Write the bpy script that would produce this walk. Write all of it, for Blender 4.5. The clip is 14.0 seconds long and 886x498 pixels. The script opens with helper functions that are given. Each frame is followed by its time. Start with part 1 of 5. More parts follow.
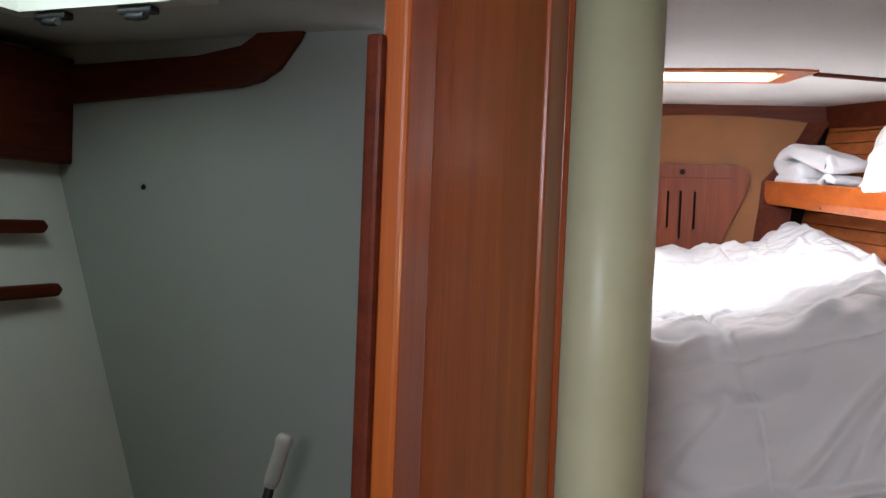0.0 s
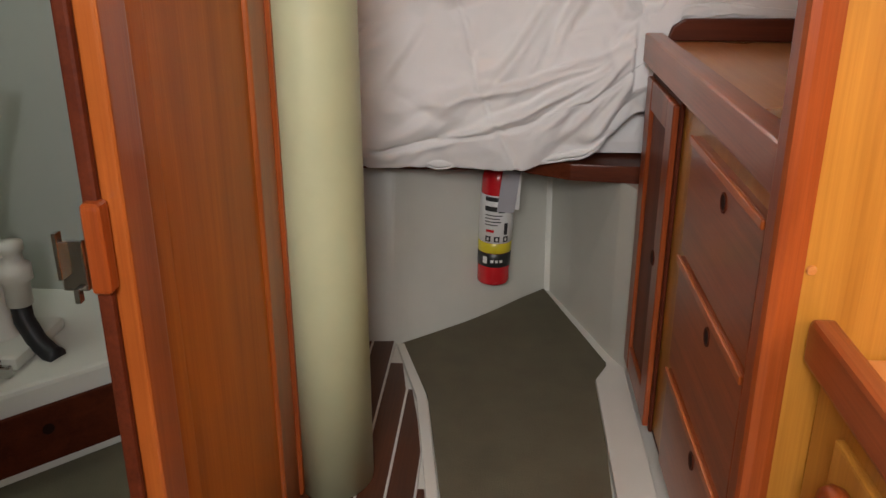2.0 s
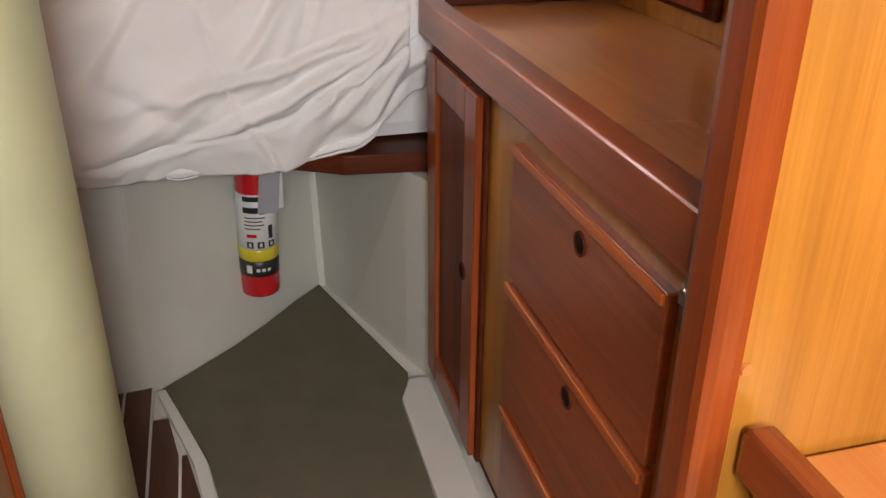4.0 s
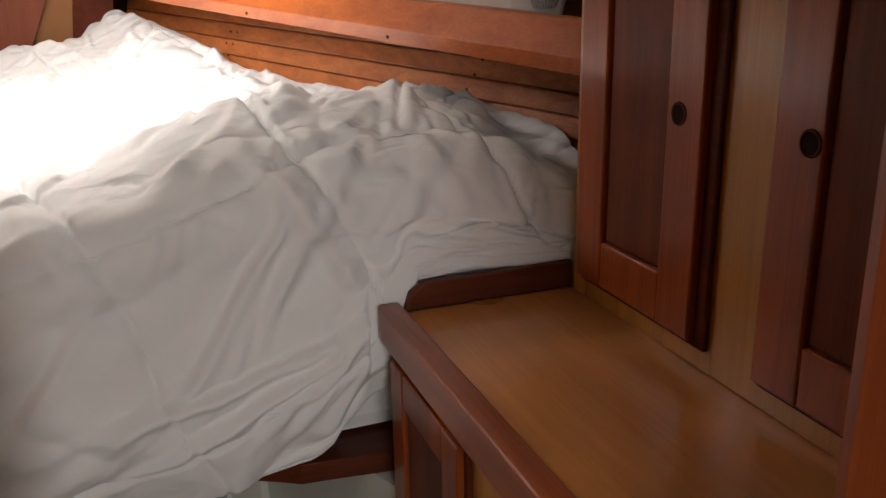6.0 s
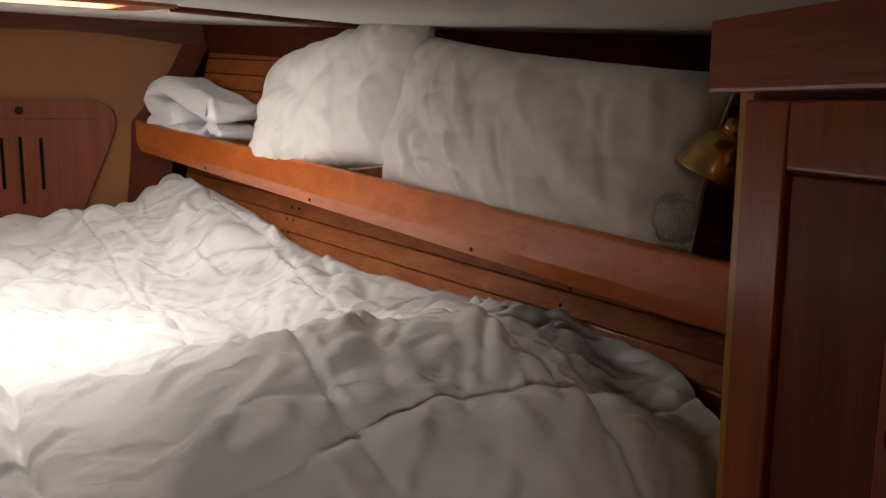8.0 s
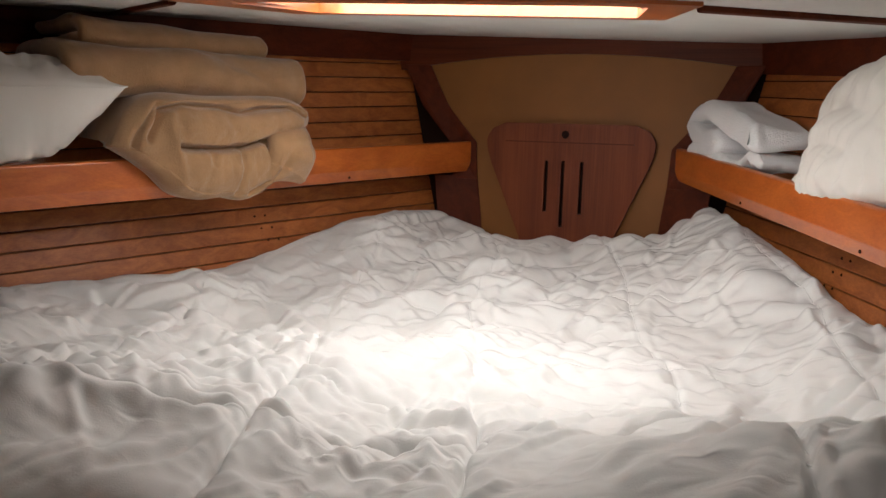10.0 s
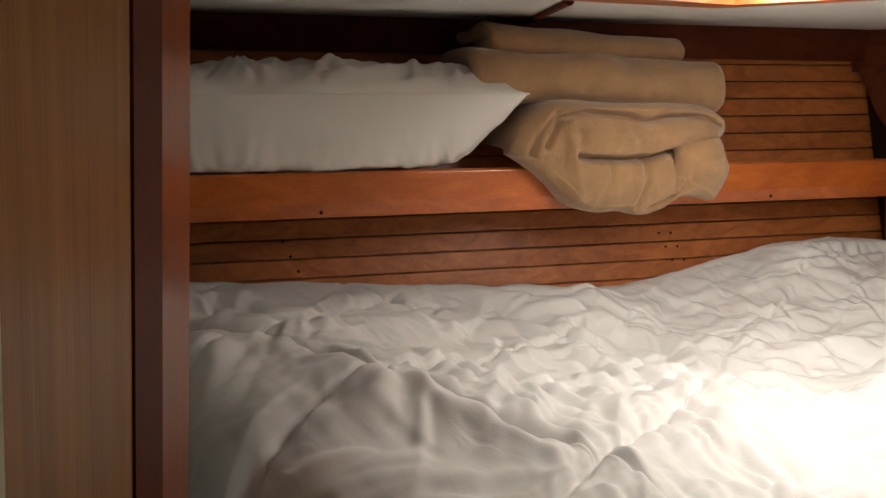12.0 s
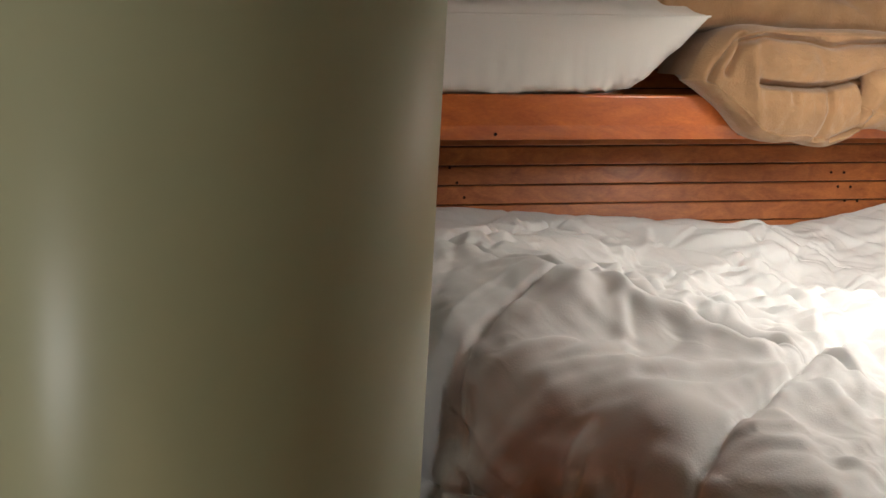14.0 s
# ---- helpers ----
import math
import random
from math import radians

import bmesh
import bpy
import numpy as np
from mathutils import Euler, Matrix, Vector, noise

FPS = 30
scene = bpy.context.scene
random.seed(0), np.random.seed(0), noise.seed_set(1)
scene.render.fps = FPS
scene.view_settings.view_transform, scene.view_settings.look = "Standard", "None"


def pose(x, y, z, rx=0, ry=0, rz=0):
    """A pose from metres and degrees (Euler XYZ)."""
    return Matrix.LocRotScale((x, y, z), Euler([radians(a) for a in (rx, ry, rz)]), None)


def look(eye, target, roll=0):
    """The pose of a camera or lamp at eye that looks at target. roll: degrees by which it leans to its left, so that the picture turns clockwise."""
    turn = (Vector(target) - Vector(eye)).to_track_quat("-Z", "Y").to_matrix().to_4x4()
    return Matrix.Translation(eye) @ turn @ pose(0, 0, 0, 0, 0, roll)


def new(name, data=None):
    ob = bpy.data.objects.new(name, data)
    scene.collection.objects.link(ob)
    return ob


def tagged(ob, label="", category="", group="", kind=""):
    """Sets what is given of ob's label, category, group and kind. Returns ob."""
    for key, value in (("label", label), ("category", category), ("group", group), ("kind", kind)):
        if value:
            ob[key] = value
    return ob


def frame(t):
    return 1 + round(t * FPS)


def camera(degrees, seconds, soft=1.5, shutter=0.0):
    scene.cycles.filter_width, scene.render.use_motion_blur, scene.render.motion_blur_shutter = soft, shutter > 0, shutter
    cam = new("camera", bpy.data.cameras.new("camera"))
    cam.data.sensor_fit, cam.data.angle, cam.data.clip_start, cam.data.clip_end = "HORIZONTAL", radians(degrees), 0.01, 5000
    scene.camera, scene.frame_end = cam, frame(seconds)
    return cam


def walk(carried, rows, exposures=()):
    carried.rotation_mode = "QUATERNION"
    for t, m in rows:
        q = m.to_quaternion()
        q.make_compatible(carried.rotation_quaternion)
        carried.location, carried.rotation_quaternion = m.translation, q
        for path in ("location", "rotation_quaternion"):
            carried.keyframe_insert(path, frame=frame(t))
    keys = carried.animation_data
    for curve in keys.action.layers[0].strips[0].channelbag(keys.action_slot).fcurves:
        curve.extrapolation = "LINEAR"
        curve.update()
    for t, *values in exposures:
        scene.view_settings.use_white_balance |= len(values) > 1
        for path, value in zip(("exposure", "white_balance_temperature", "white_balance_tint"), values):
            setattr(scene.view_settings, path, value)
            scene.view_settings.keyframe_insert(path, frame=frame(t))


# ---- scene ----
cam = camera(55.0, 14.0)
PATH = [
    (0, (0.164, 0.005, 1.211), (-0.587, 1.857, 1.14), 2.3),
    (0.5, (0.191, -0.022, 1.171), (-0.311, 1.900, 0.948), 1.8),
    (1, (0.202, -0.066, 1.131), (-0.124, 1.863, 0.716), 0.4),
    (1.5, (0.204, -0.084, 1.068), (-0.001, 1.813, 0.466), 0.1),
    (2, (0.211, -0.077, 1.047), (0.084, 1.782, 0.319), 0.0),
    (2.2, (0.21, -0.068, 1.046), (0.109, 1.782, 0.292), 0.0),
    (4.3, (0.139, 0.347, 1.121), (0.669, 2.054, 0.222), 0.5),
    (4.5, (0.131, 0.365, 1.148), (0.687, 2.068, 0.259), 0.5),
    (5, (0.134, 0.426, 1.196), (0.735, 2.145, 0.37), 0.2),
    (5.5, (0.133, 0.47, 1.258), (0.774, 2.225, 0.543), -0.6),
    (6, (0.162, 0.533, 1.335), (0.82, 2.322, 0.73), -1.1),
    (6.5, (0.164, 0.605, 1.387), (0.864, 2.414, 0.901), -1.1),
    (7, (0.186, 0.7, 1.435), (0.906, 2.519, 1.016), -1.0),
    (7.2, (0.207, 0.74, 1.455), (0.924, 2.564, 1.054), -0.8),
    (9.3, (0.252, 1.082, 1.47), (0.04, 3.053, 1.207), 1.5),
    (9.5, (0.323, 1.11, 1.469), (-0.051, 3.056, 1.198), 1.4),
    (10, (0.313, 1.156, 1.441), (-0.382, 3.012, 1.173), 1.9),
    (10.5, (0.302, 1.158, 1.44), (-0.709, 2.86, 1.156), 2.5),
    (11, (0.297, 1.208, 1.45), (-0.964, 2.732, 1.157), 2.5),
    (11.5, (0.296, 1.285, 1.448), (-1.1, 2.686, 1.15), 2.7),
    (12, (0.297, 1.348, 1.440), (-1.214, 2.629, 1.158), 2.6),
    (12.5, (0.275, 1.356, 1.461), (-1.309, 2.541, 1.165), 2.8),
    (13, (0.294, 1.328, 1.404), (-1.324, 2.47, 1.121), 2.8),
    (13.5, (0.300, 1.246, 1.326), (-1.324, 2.376, 1.034), 2.8),
    (14, (0.250, 1.222, 1.325), (-1.399, 2.298, 0.974), 3.3),
]
walk(cam, [(t, look(eye, target, roll)) for t, eye, target, roll in PATH],
     exposures=[(0, 1.95, 5650, 13), (0.5, 1.5, 6000, 13), (1, 1.6, 6300, 12), (1.5, 2.15, 6400, 12), (2, 2.68, 6400, 12), (4.5, 2.95, 6300, 12), (5, 2.82, 6300, 12), (5.5, 2.5, 6350, 11),
                (6, 1.9, 6450, 11), (6.5, 1.45, 6500, 11), (7, 1.15, 6500, 11), (9.3, 0.7, 6350, 10), (10.5, 0.62, 6400, 10), (11.5, 0.78, 6700, 9), (12.5, 0.95, 6900, 10), (13.5, 1.36, 6600, 8), (14.0, 1.27, 6450, 7)])

# ---- world, lights, exposure ----
def area(name, loc, target, sx, sy, power, color):
    li = bpy.data.lights.new(name, "AREA")
    li.shape, li.size, li.size_y, li.energy, li.color = "RECTANGLE", sx, sy, power, color
    ob = new(name, li)
    ob.matrix_world = look(loc, target)
    return ob


world = bpy.data.worlds.new("sky")
scene.world = world
world.use_nodes = True
sky = world.node_tree.nodes.new("ShaderNodeTexSky")
sky.sky_type, sky.sun_disc, sky.sun_elevation, sky.sun_rotation = "NISHITA", False, radians(55), radians(20)
world.node_tree.links.new(sky.outputs[0], world.node_tree.nodes["Background"].inputs[0])
world.node_tree.nodes["Background"].inputs[1].default_value = 0.1

HATCH_POWER, HEAD_POWER, SALOON_POWER, LAMP_POWER = 3.05, 0.42, 6.2, 0.75
area("hatch_daylight", (-0.17, 2.580, 1.635), (-0.15, 3.10, 0.95), 0.66, 0.24, HATCH_POWER, (1.0, 0.96, 0.91))
area("head_hatch_daylight", (-1.20, 1.17, 1.74), (-1.15, 1.38, 0.3), 0.40, 0.40, HEAD_POWER, (0.90, 1.0, 0.86))
area("companionway_daylight", (0.06, -0.75, 1.48), (0.25, 1.80, 0.80), 0.62, 0.36, SALOON_POWER, (1.0, 0.97, 0.95))
area("saloon_lamp", (1.15, 0.10, 1.10), (0.85, 0.70, 0.55), 0.15, 0.15, LAMP_POWER, (1.0, 0.72, 0.38))


# ---- materials ----
def nodes_of(name):
    m = bpy.data.materials.new(name)
    m.use_nodes = True
    return m, m.node_tree, m.node_tree.nodes["Principled BSDF"]


def add(nt, kind, **inputs):
    n = nt.nodes.new(kind)
    for k, v in inputs.items():
        n.inputs[k.replace("_", " ")].default_value = v
    return n


def ramp(nt, source, stops):
    r = nt.nodes.new("ShaderNodeValToRGB")
    while len(r.color_ramp.elements) < len(stops):
        r.color_ramp.elements.new(0.5)
    for e, (p, c) in zip(r.color_ramp.elements, stops):
        e.position, e.color = p, (*c, 1)
    nt.links.new(source, r.inputs[0])
    return r


def wood(name, dark, light, axis="z", rough=0.3, coat=0.35, figure=1.0):
    """Varnished wood with grain along an axis."""
    m, nt, b = nodes_of(name)
    co = nt.nodes.new("ShaderNodeTexCoord")
    info = nt.nodes.new("ShaderNodeObjectInfo")
    shift = nt.nodes.new("ShaderNodeVectorMath")
    shift.operation = "ADD"
    mul = nt.nodes.new("ShaderNodeMath")
    mul.operation = "MULTIPLY"
    mul.inputs[1].default_value = 7.0
    nt.links.new(info.outputs["Random"], mul.inputs[0])
    nt.links.new(co.outputs["Object"], shift.inputs[0])
    nt.links.new(mul.outputs[0], shift.inputs[1])
    mp = nt.nodes.new("ShaderNodeMapping")
    s = {"x": (1.2, 16, 16), "y": (16, 1.2, 16), "z": (16, 16, 1.2)}[axis]
    mp.inputs["Scale"].default_value = s
    nt.links.new(shift.outputs[0], mp.inputs[0])
    big = add(nt, "ShaderNodeTexNoise", Scale=1.3, Detail=4.0, Roughness=0.6, Distortion=0.7 * figure)
    nt.links.new(mp.outputs[0], big.inputs["Vector"])
    mp2 = nt.nodes.new("ShaderNodeMapping")
    mp2.inputs["Scale"].default_value = tuple(v * (1.0 if v < 2 else 6.0) for v in s)
    nt.links.new(shift.outputs[0], mp2.inputs[0])
    fine = add(nt, "ShaderNodeTexNoise", Scale=2.6, Detail=3.0, Roughness=0.7)
    nt.links.new(mp2.outputs[0], fine.inputs["Vector"])
    blotch = add(nt, "ShaderNodeTexNoise", Scale=3.0, Detail=2.0)
    nt.links.new(shift.outputs[0], blotch.inputs["Vector"])
    mix = nt.nodes.new("ShaderNodeMix")
    mix.data_type = "FLOAT"
    mix.inputs[0].default_value = 0.35
    nt.links.new(big.outputs[0], mix.inputs[2])
    nt.links.new(fine.outputs[0], mix.inputs[3])
    mid = tuple((a + c) / 2 for a, c in zip(dark, light))
    r = ramp(nt, mix.outputs[0], [(0.32, dark), (0.5, mid), (0.68, light)])
    tone = nt.nodes.new("ShaderNodeMix")
    tone.data_type, tone.blend_type = "RGBA", "MULTIPLY"
    tone.inputs[0].default_value = 0.5
    r2 = ramp(nt, blotch.outputs[0], [(0.3, (0.72, 0.68, 0.62)), (0.7, (1.1, 1.06, 1.0))])
    nt.links.new(r.outputs[0], tone.inputs[6])
    nt.links.new(r2.outputs[0], tone.inputs[7])
    nt.links.new(tone.outputs[2], b.inputs["Base Color"])
    rr = nt.nodes.new("ShaderNodeMapRange")
    rr.inputs[3].default_value, rr.inputs[4].default_value = rough - 0.07, rough + 0.12
    nt.links.new(blotch.outputs[0], rr.inputs[0])
    nt.links.new(rr.outputs[0], b.inputs["Roughness"])
    b.inputs["Coat Weight"].default_value, b.inputs["Coat Roughness"].default_value = coat, 0.16
    bump = add(nt, "ShaderNodeBump", Strength=0.10, Distance=0.002)
    nt.links.new(fine.outputs[0], bump.inputs["Height"])
    nt.links.new(bump.outputs[0], b.inputs["Normal"])
    return m


def plain(name, color, rough=0.5, vary=0.12, scale=6.0, bump_size=60.0, bump_by=0.05, metal=0.0, coat=0.0, sheen=0.0):
    """A painted, moulded, woven or metal surface with slight stains and fine relief."""
    m, nt, b = nodes_of(name)
    co = nt.nodes.new("ShaderNodeTexCoord")
    big = add(nt, "ShaderNodeTexNoise", Scale=scale, Detail=5.0, Roughness=0.6)
    nt.links.new(co.outputs["Object"], big.inputs["Vector"])
    r = ramp(nt, big.outputs[0], [(0.3, tuple(c * (1 - vary) for c in color)), (0.7, tuple(min(1, c * (1 + vary * 0.5)) for c in color))])
    nt.links.new(r.outputs[0], b.inputs["Base Color"])
    rr = nt.nodes.new("ShaderNodeMapRange")
    rr.inputs[3].default_value, rr.inputs[4].default_value = max(0.03, rough - 0.08), min(1, rough + 0.08)
    nt.links.new(big.outputs[0], rr.inputs[0])
    nt.links.new(rr.outputs[0], b.inputs["Roughness"])
    b.inputs["Metallic"].default_value, b.inputs["Coat Weight"].default_value = metal, coat
    b.inputs["Sheen Weight"].default_value = sheen
    if bump_by:
        small = add(nt, "ShaderNodeTexNoise", Scale=bump_size, Detail=3.0)
        nt.links.new(co.outputs["Object"], small.inputs["Vector"])
        bump = add(nt, "ShaderNodeBump", Strength=bump_by * 4, Distance=0.002)
        nt.links.new(small.outputs[0], bump.inputs["Height"])
        nt.links.new(bump.outputs[0], b.inputs["Normal"])
    return m


MAHOGANY = wood("mahogany_upright", (0.18, 0.031, 0.006), (0.39, 0.086, 0.016), "z", coat=0.2)
MAHOGANY_Y = wood("mahogany_lengthwise", (0.18, 0.036, 0.010), (0.40, 0.100, 0.026), "y", coat=0.25)
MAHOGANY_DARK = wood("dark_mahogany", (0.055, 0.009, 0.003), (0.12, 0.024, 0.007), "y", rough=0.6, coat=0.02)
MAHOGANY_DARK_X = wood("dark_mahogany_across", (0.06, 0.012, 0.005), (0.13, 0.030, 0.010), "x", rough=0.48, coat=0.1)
MAHOGANY_MATT = wood("matt_mahogany", (0.11, 0.024, 0.009), (0.22, 0.055, 0.019), "z", rough=0.5, coat=0.05)
TEAK_TRIM = wood("orange_teak_upright", (0.24, 0.050, 0.008), (0.42, 0.115, 0.019), "z", coat=0.2)
TEAK_Y = wood("orange_teak_lengthwise", (0.36, 0.075, 0.012), (0.60, 0.162, 0.029), "y", coat=0.35, figure=1.6)
HONEY = wood("honey_veneer", (0.33, 0.132, 0.015), (0.52, 0.245, 0.036), "z", rough=0.32, coat=0.25, figure=0.6)
HONEY_Y = wood("honey_worktop", (0.48, 0.180, 0.046), (0.66, 0.290, 0.088), "y", rough=0.26, coat=0.5, figure=0.5)
HONEY_DEEP = wood("deep_honey_veneer", (0.33, 0.085, 0.007), (0.52, 0.165, 0.014), "z", rough=0.45, coat=0.05, figure=0.6)
# Veneer darkened so that its colour carries the shade on the diagonal panel.
SHADED_VENEER = wood("shaded_veneer_upright", (0.19, 0.085, 0.022), (0.42, 0.205, 0.060), "z", rough=0.42, coat=0.08, figure=1.6)
PLANK = wood("lining_plank", (0.25, 0.064, 0.015), (0.55, 0.185, 0.048), "y", rough=0.42, coat=0.1, figure=2.2)
SOLE = wood("teak_sole", (0.055, 0.017, 0.007), (0.12, 0.04, 0.016), "y", rough=0.4)
TAN = plain("tan_veneer", (0.235, 0.092, 0.024), 0.55, 0.12, 5, 90, 0.02)
# Near-black for the shade in holes and slots, also for dark screws and plates.
SHADE_AND_FITTINGS = plain("hole_shade_and_fittings", (0.02, 0.008, 0.005), 0.7, 0.1, 8, 80, 0.0)
SHADE_AND_FITTINGS.node_tree.nodes["Principled BSDF"].inputs["Specular IOR Level"].default_value = 0.08
for _m, _v in ((MAHOGANY_DARK, 0.15), (MAHOGANY_DARK_X, 0.15), (MAHOGANY_MATT, 0.2), (SHADED_VENEER, 0.2), (HONEY_DEEP, 0.25), (MAHOGANY, 0.35), (TAN, 0.25)):
    _m.node_tree.nodes["Principled BSDF"].inputs["Specular IOR Level"].default_value = _v
COTTON = plain("white_cotton", (0.80, 0.795, 0.775), 0.85, 0.025, 3, 420, 0.05, sheen=0.15)
LINEN = plain("white_linen", (0.70, 0.665, 0.615), 0.85, 0.03, 3, 380, 0.06, sheen=0.15)


def crease_relief(m, scale, depth, strength, turn, stretch):
    """Adds crisp directional cloth creases to a material's relief."""
    nt = m.node_tree
    old = next(n for n in nt.nodes if n.bl_idname == "ShaderNodeBump" and not n.inputs["Normal"].is_linked)
    co = nt.nodes.new("ShaderNodeTexCoord")
    mp = nt.nodes.new("ShaderNodeMapping")
    mp.inputs["Rotation"].default_value = (0.2, 0.1, turn)
    mp.inputs["Scale"].default_value = (1.0, stretch, 1.0)
    nt.links.new(co.outputs["Object"], mp.inputs[0])
    n = add(nt, "ShaderNodeTexNoise", Scale=scale, Detail=2.5, Roughness=0.5, Distortion=0.9)
    n.noise_type = "RIDGED_MULTIFRACTAL"
    nt.links.new(mp.outputs[0], n.inputs["Vector"])
    patch = add(nt, "ShaderNodeTexNoise", Scale=3.2, Detail=1.0)
    nt.links.new(co.outputs["Object"], patch.inputs["Vector"])
    rr = nt.nodes.new("ShaderNodeMapRange")
    rr.inputs[1].default_value, rr.inputs[2].default_value = 0.38, 0.62
    nt.links.new(patch.outputs[0], rr.inputs[0])
    mul = nt.nodes.new("ShaderNodeMath")
    mul.operation = "MULTIPLY"
    nt.links.new(n.outputs[0], mul.inputs[0])
    nt.links.new(rr.outputs[0], mul.inputs[1])
    bump = add(nt, "ShaderNodeBump", Strength=strength, Distance=depth)
    nt.links.new(mul.outputs[0], bump.inputs["Height"])
    nt.links.new(bump.outputs[0], old.inputs["Normal"])


crease_relief(COTTON, 5.5, 0.016, 0.8, 0.7, 2.0)
crease_relief(COTTON, 13.0, 0.007, 0.7, -0.5, 2.6)
crease_relief(LINEN, 8.0, 0.014, 0.85, 0.4, 0.6)
crease_relief(LINEN, 18.0, 0.005, 0.6, -0.3, 0.5)
FLEECE = plain("tan_fleece", (0.375, 0.214, 0.102), 0.95, 0.22, 14, 260, 0.25, sheen=0.35)
TERRY = plain("white_terry", (0.76, 0.75, 0.75), 0.95, 0.05, 9, 240, 0.25, sheen=0.3)
GREY_WALL = plain("grey_laminate", (0.44, 0.46, 0.42), 0.42, 0.05, 2.5, 140, 0.02)
GELCOAT = plain("cream_gelcoat", (0.74, 0.73, 0.66), 0.35, 0.05, 3, 60, 0.02, coat=0.15)
POST_PAINT = plain("olive_cream_enamel", (0.48, 0.52, 0.33), 0.40, 0.08, 6, 12, 0.08)
LINER = plain("grey_vinyl_headliner", (0.58, 0.57, 0.54), 0.75, 0.06, 4, 300, 0.10)
# Cream gelcoat greyed: the shade under the berth is in this colour.
RECESS_SHADED = plain("shaded_gelcoat", (0.60, 0.60, 0.53), 0.4, 0.08, 3, 60, 0.02)
MAT = plain("olive_rubber_mat", (0.135, 0.120, 0.075), 0.8, 0.16, 10, 300, 0.15)
WHITE_PLASTIC = plain("white_plastic", (0.72, 0.71, 0.64), 0.35, 0.06, 8, 60, 0.02)
PORCELAIN = plain("porcelain", (0.76, 0.75, 0.69), 0.15, 0.03, 6, 40, 0.0, coat=0.5)
RUBBER = plain("black_rubber", (0.015, 0.015, 0.016), 0.5, 0.2, 20, 80, 0.02)
BRASS = plain("aged_brass", (0.74, 0.47, 0.16), 0.18, 0.3, 22, 60, 0.02, metal=1.0)
CHROME = plain("chrome", (0.62, 0.62, 0.61), 0.14, 0.15, 20, 60, 0.0, metal=1.0)
RED = plain("red_enamel", (0.55, 0.012, 0.018), 0.25, 0.08, 9, 60, 0.0, coat=0.5)
YELLOW = plain("yellow_label", (0.72, 0.60, 0.03), 0.35, 0.05, 9, 60, 0.0)
BLACK_INK = plain("black_print", (0.02, 0.02, 0.02), 0.4, 0.1, 9, 60, 0.0)
PAPER = plain("white_label", (0.72, 0.72, 0.69), 0.4, 0.06, 12, 60, 0.0)
TAG_GREY = plain("grey_tag", (0.36, 0.36, 0.38), 0.5, 0.08, 20, 60, 0.02)
# Emission in the pane stands in for daylight through the acrylic.
GLOW_PANE, _nt, _b = nodes_of("hatch_acrylic")
_b.inputs["Base Color"].default_value = (0.9, 0.9, 0.88, 1)
_b.inputs["Emission Color"].default_value = (1.0, 0.97, 0.92, 1)
_b.inputs["Emission Strength"].default_value = 3.6

# Dimmer copy: a weak glow and greyer base for the toilet's hatch.
HEAD_GLOW_PANE, _nt, _b = nodes_of("dim_glow_acrylic")
_b.inputs["Base Color"].default_value = (0.6, 0.62, 0.56, 1)
_b.inputs["Emission Color"].default_value = (0.92, 1.0, 0.88, 1)
_b.inputs["Emission Strength"].default_value = 0.5


# ---- mesh helpers ----
def thing(name, loc, label, category, group="", kind=""):
    ob = new(name)
    ob.location = loc
    bpy.context.view_layer.update()
    return tagged(ob, label, category, group, kind)


def part(name, bm, material, parent=None, label="", smooth=False):
    """Links a bmesh, whose vertices are in world metres, as one mesh object under a thing or part."""
    me = bpy.data.meshes.new(name)
    bmesh.ops.recalc_face_normals(bm, faces=bm.faces)
    bm.to_mesh(me)
    bm.free()
    me.materials.append(material)
    if smooth:
        for p in me.polygons:
            p.use_smooth = True
    ob = new(name, me)
    if parent:
        ob.parent = parent
        base = Vector((0, 0, 0))
        up = parent
        while up:
            base += up.location
            up = up.parent
        me.transform(Matrix.Translation(-base))
    if label:
        ob["label"] = label
    return ob


def solid(name, bm, material, label, category, kind="", smooth=False, group=""):
    """A thing that is one mesh; its origin lies at its lowest middle."""
    lo = [min(v.co[i] for v in bm.verts) for i in range(3)]
    hi = [max(v.co[i] for v in bm.verts) for i in range(3)]
    base = Vector(((lo[0] + hi[0]) / 2, (lo[1] + hi[1]) / 2, lo[2]))
    ob = part(name, bm, material, None, "", smooth)
    ob.data.transform(Matrix.Translation(-base))
    ob.location = base
    return tagged(ob, label, category, group, kind)


def bevel(bm, width, segments=2):
    if width:
        bmesh.ops.bevel(bm, geom=list(bm.edges), offset=width, segments=segments, affect="EDGES", profile=0.6)
    return bm


def box(x0, x1, y0, y1, z0, z1, b=0.003, bm=None, m=None, seg=2):
    own = bmesh.new()
    bmesh.ops.create_cube(own, size=1, matrix=Matrix.Translation(((x0 + x1) / 2, (y0 + y1) / 2, (z0 + z1) / 2)) @ Matrix.Diagonal((abs(x1 - x0), abs(y1 - y0), abs(z1 - z0), 1)))
    bevel(own, b, seg)
    if m is not None:
        own.transform(m)
    if bm is None:
        return own
    tmp = bpy.data.meshes.new("tmp")
    own.to_mesh(tmp)
    own.free()
    bm.from_mesh(tmp)
    bpy.data.meshes.remove(tmp)
    return bm


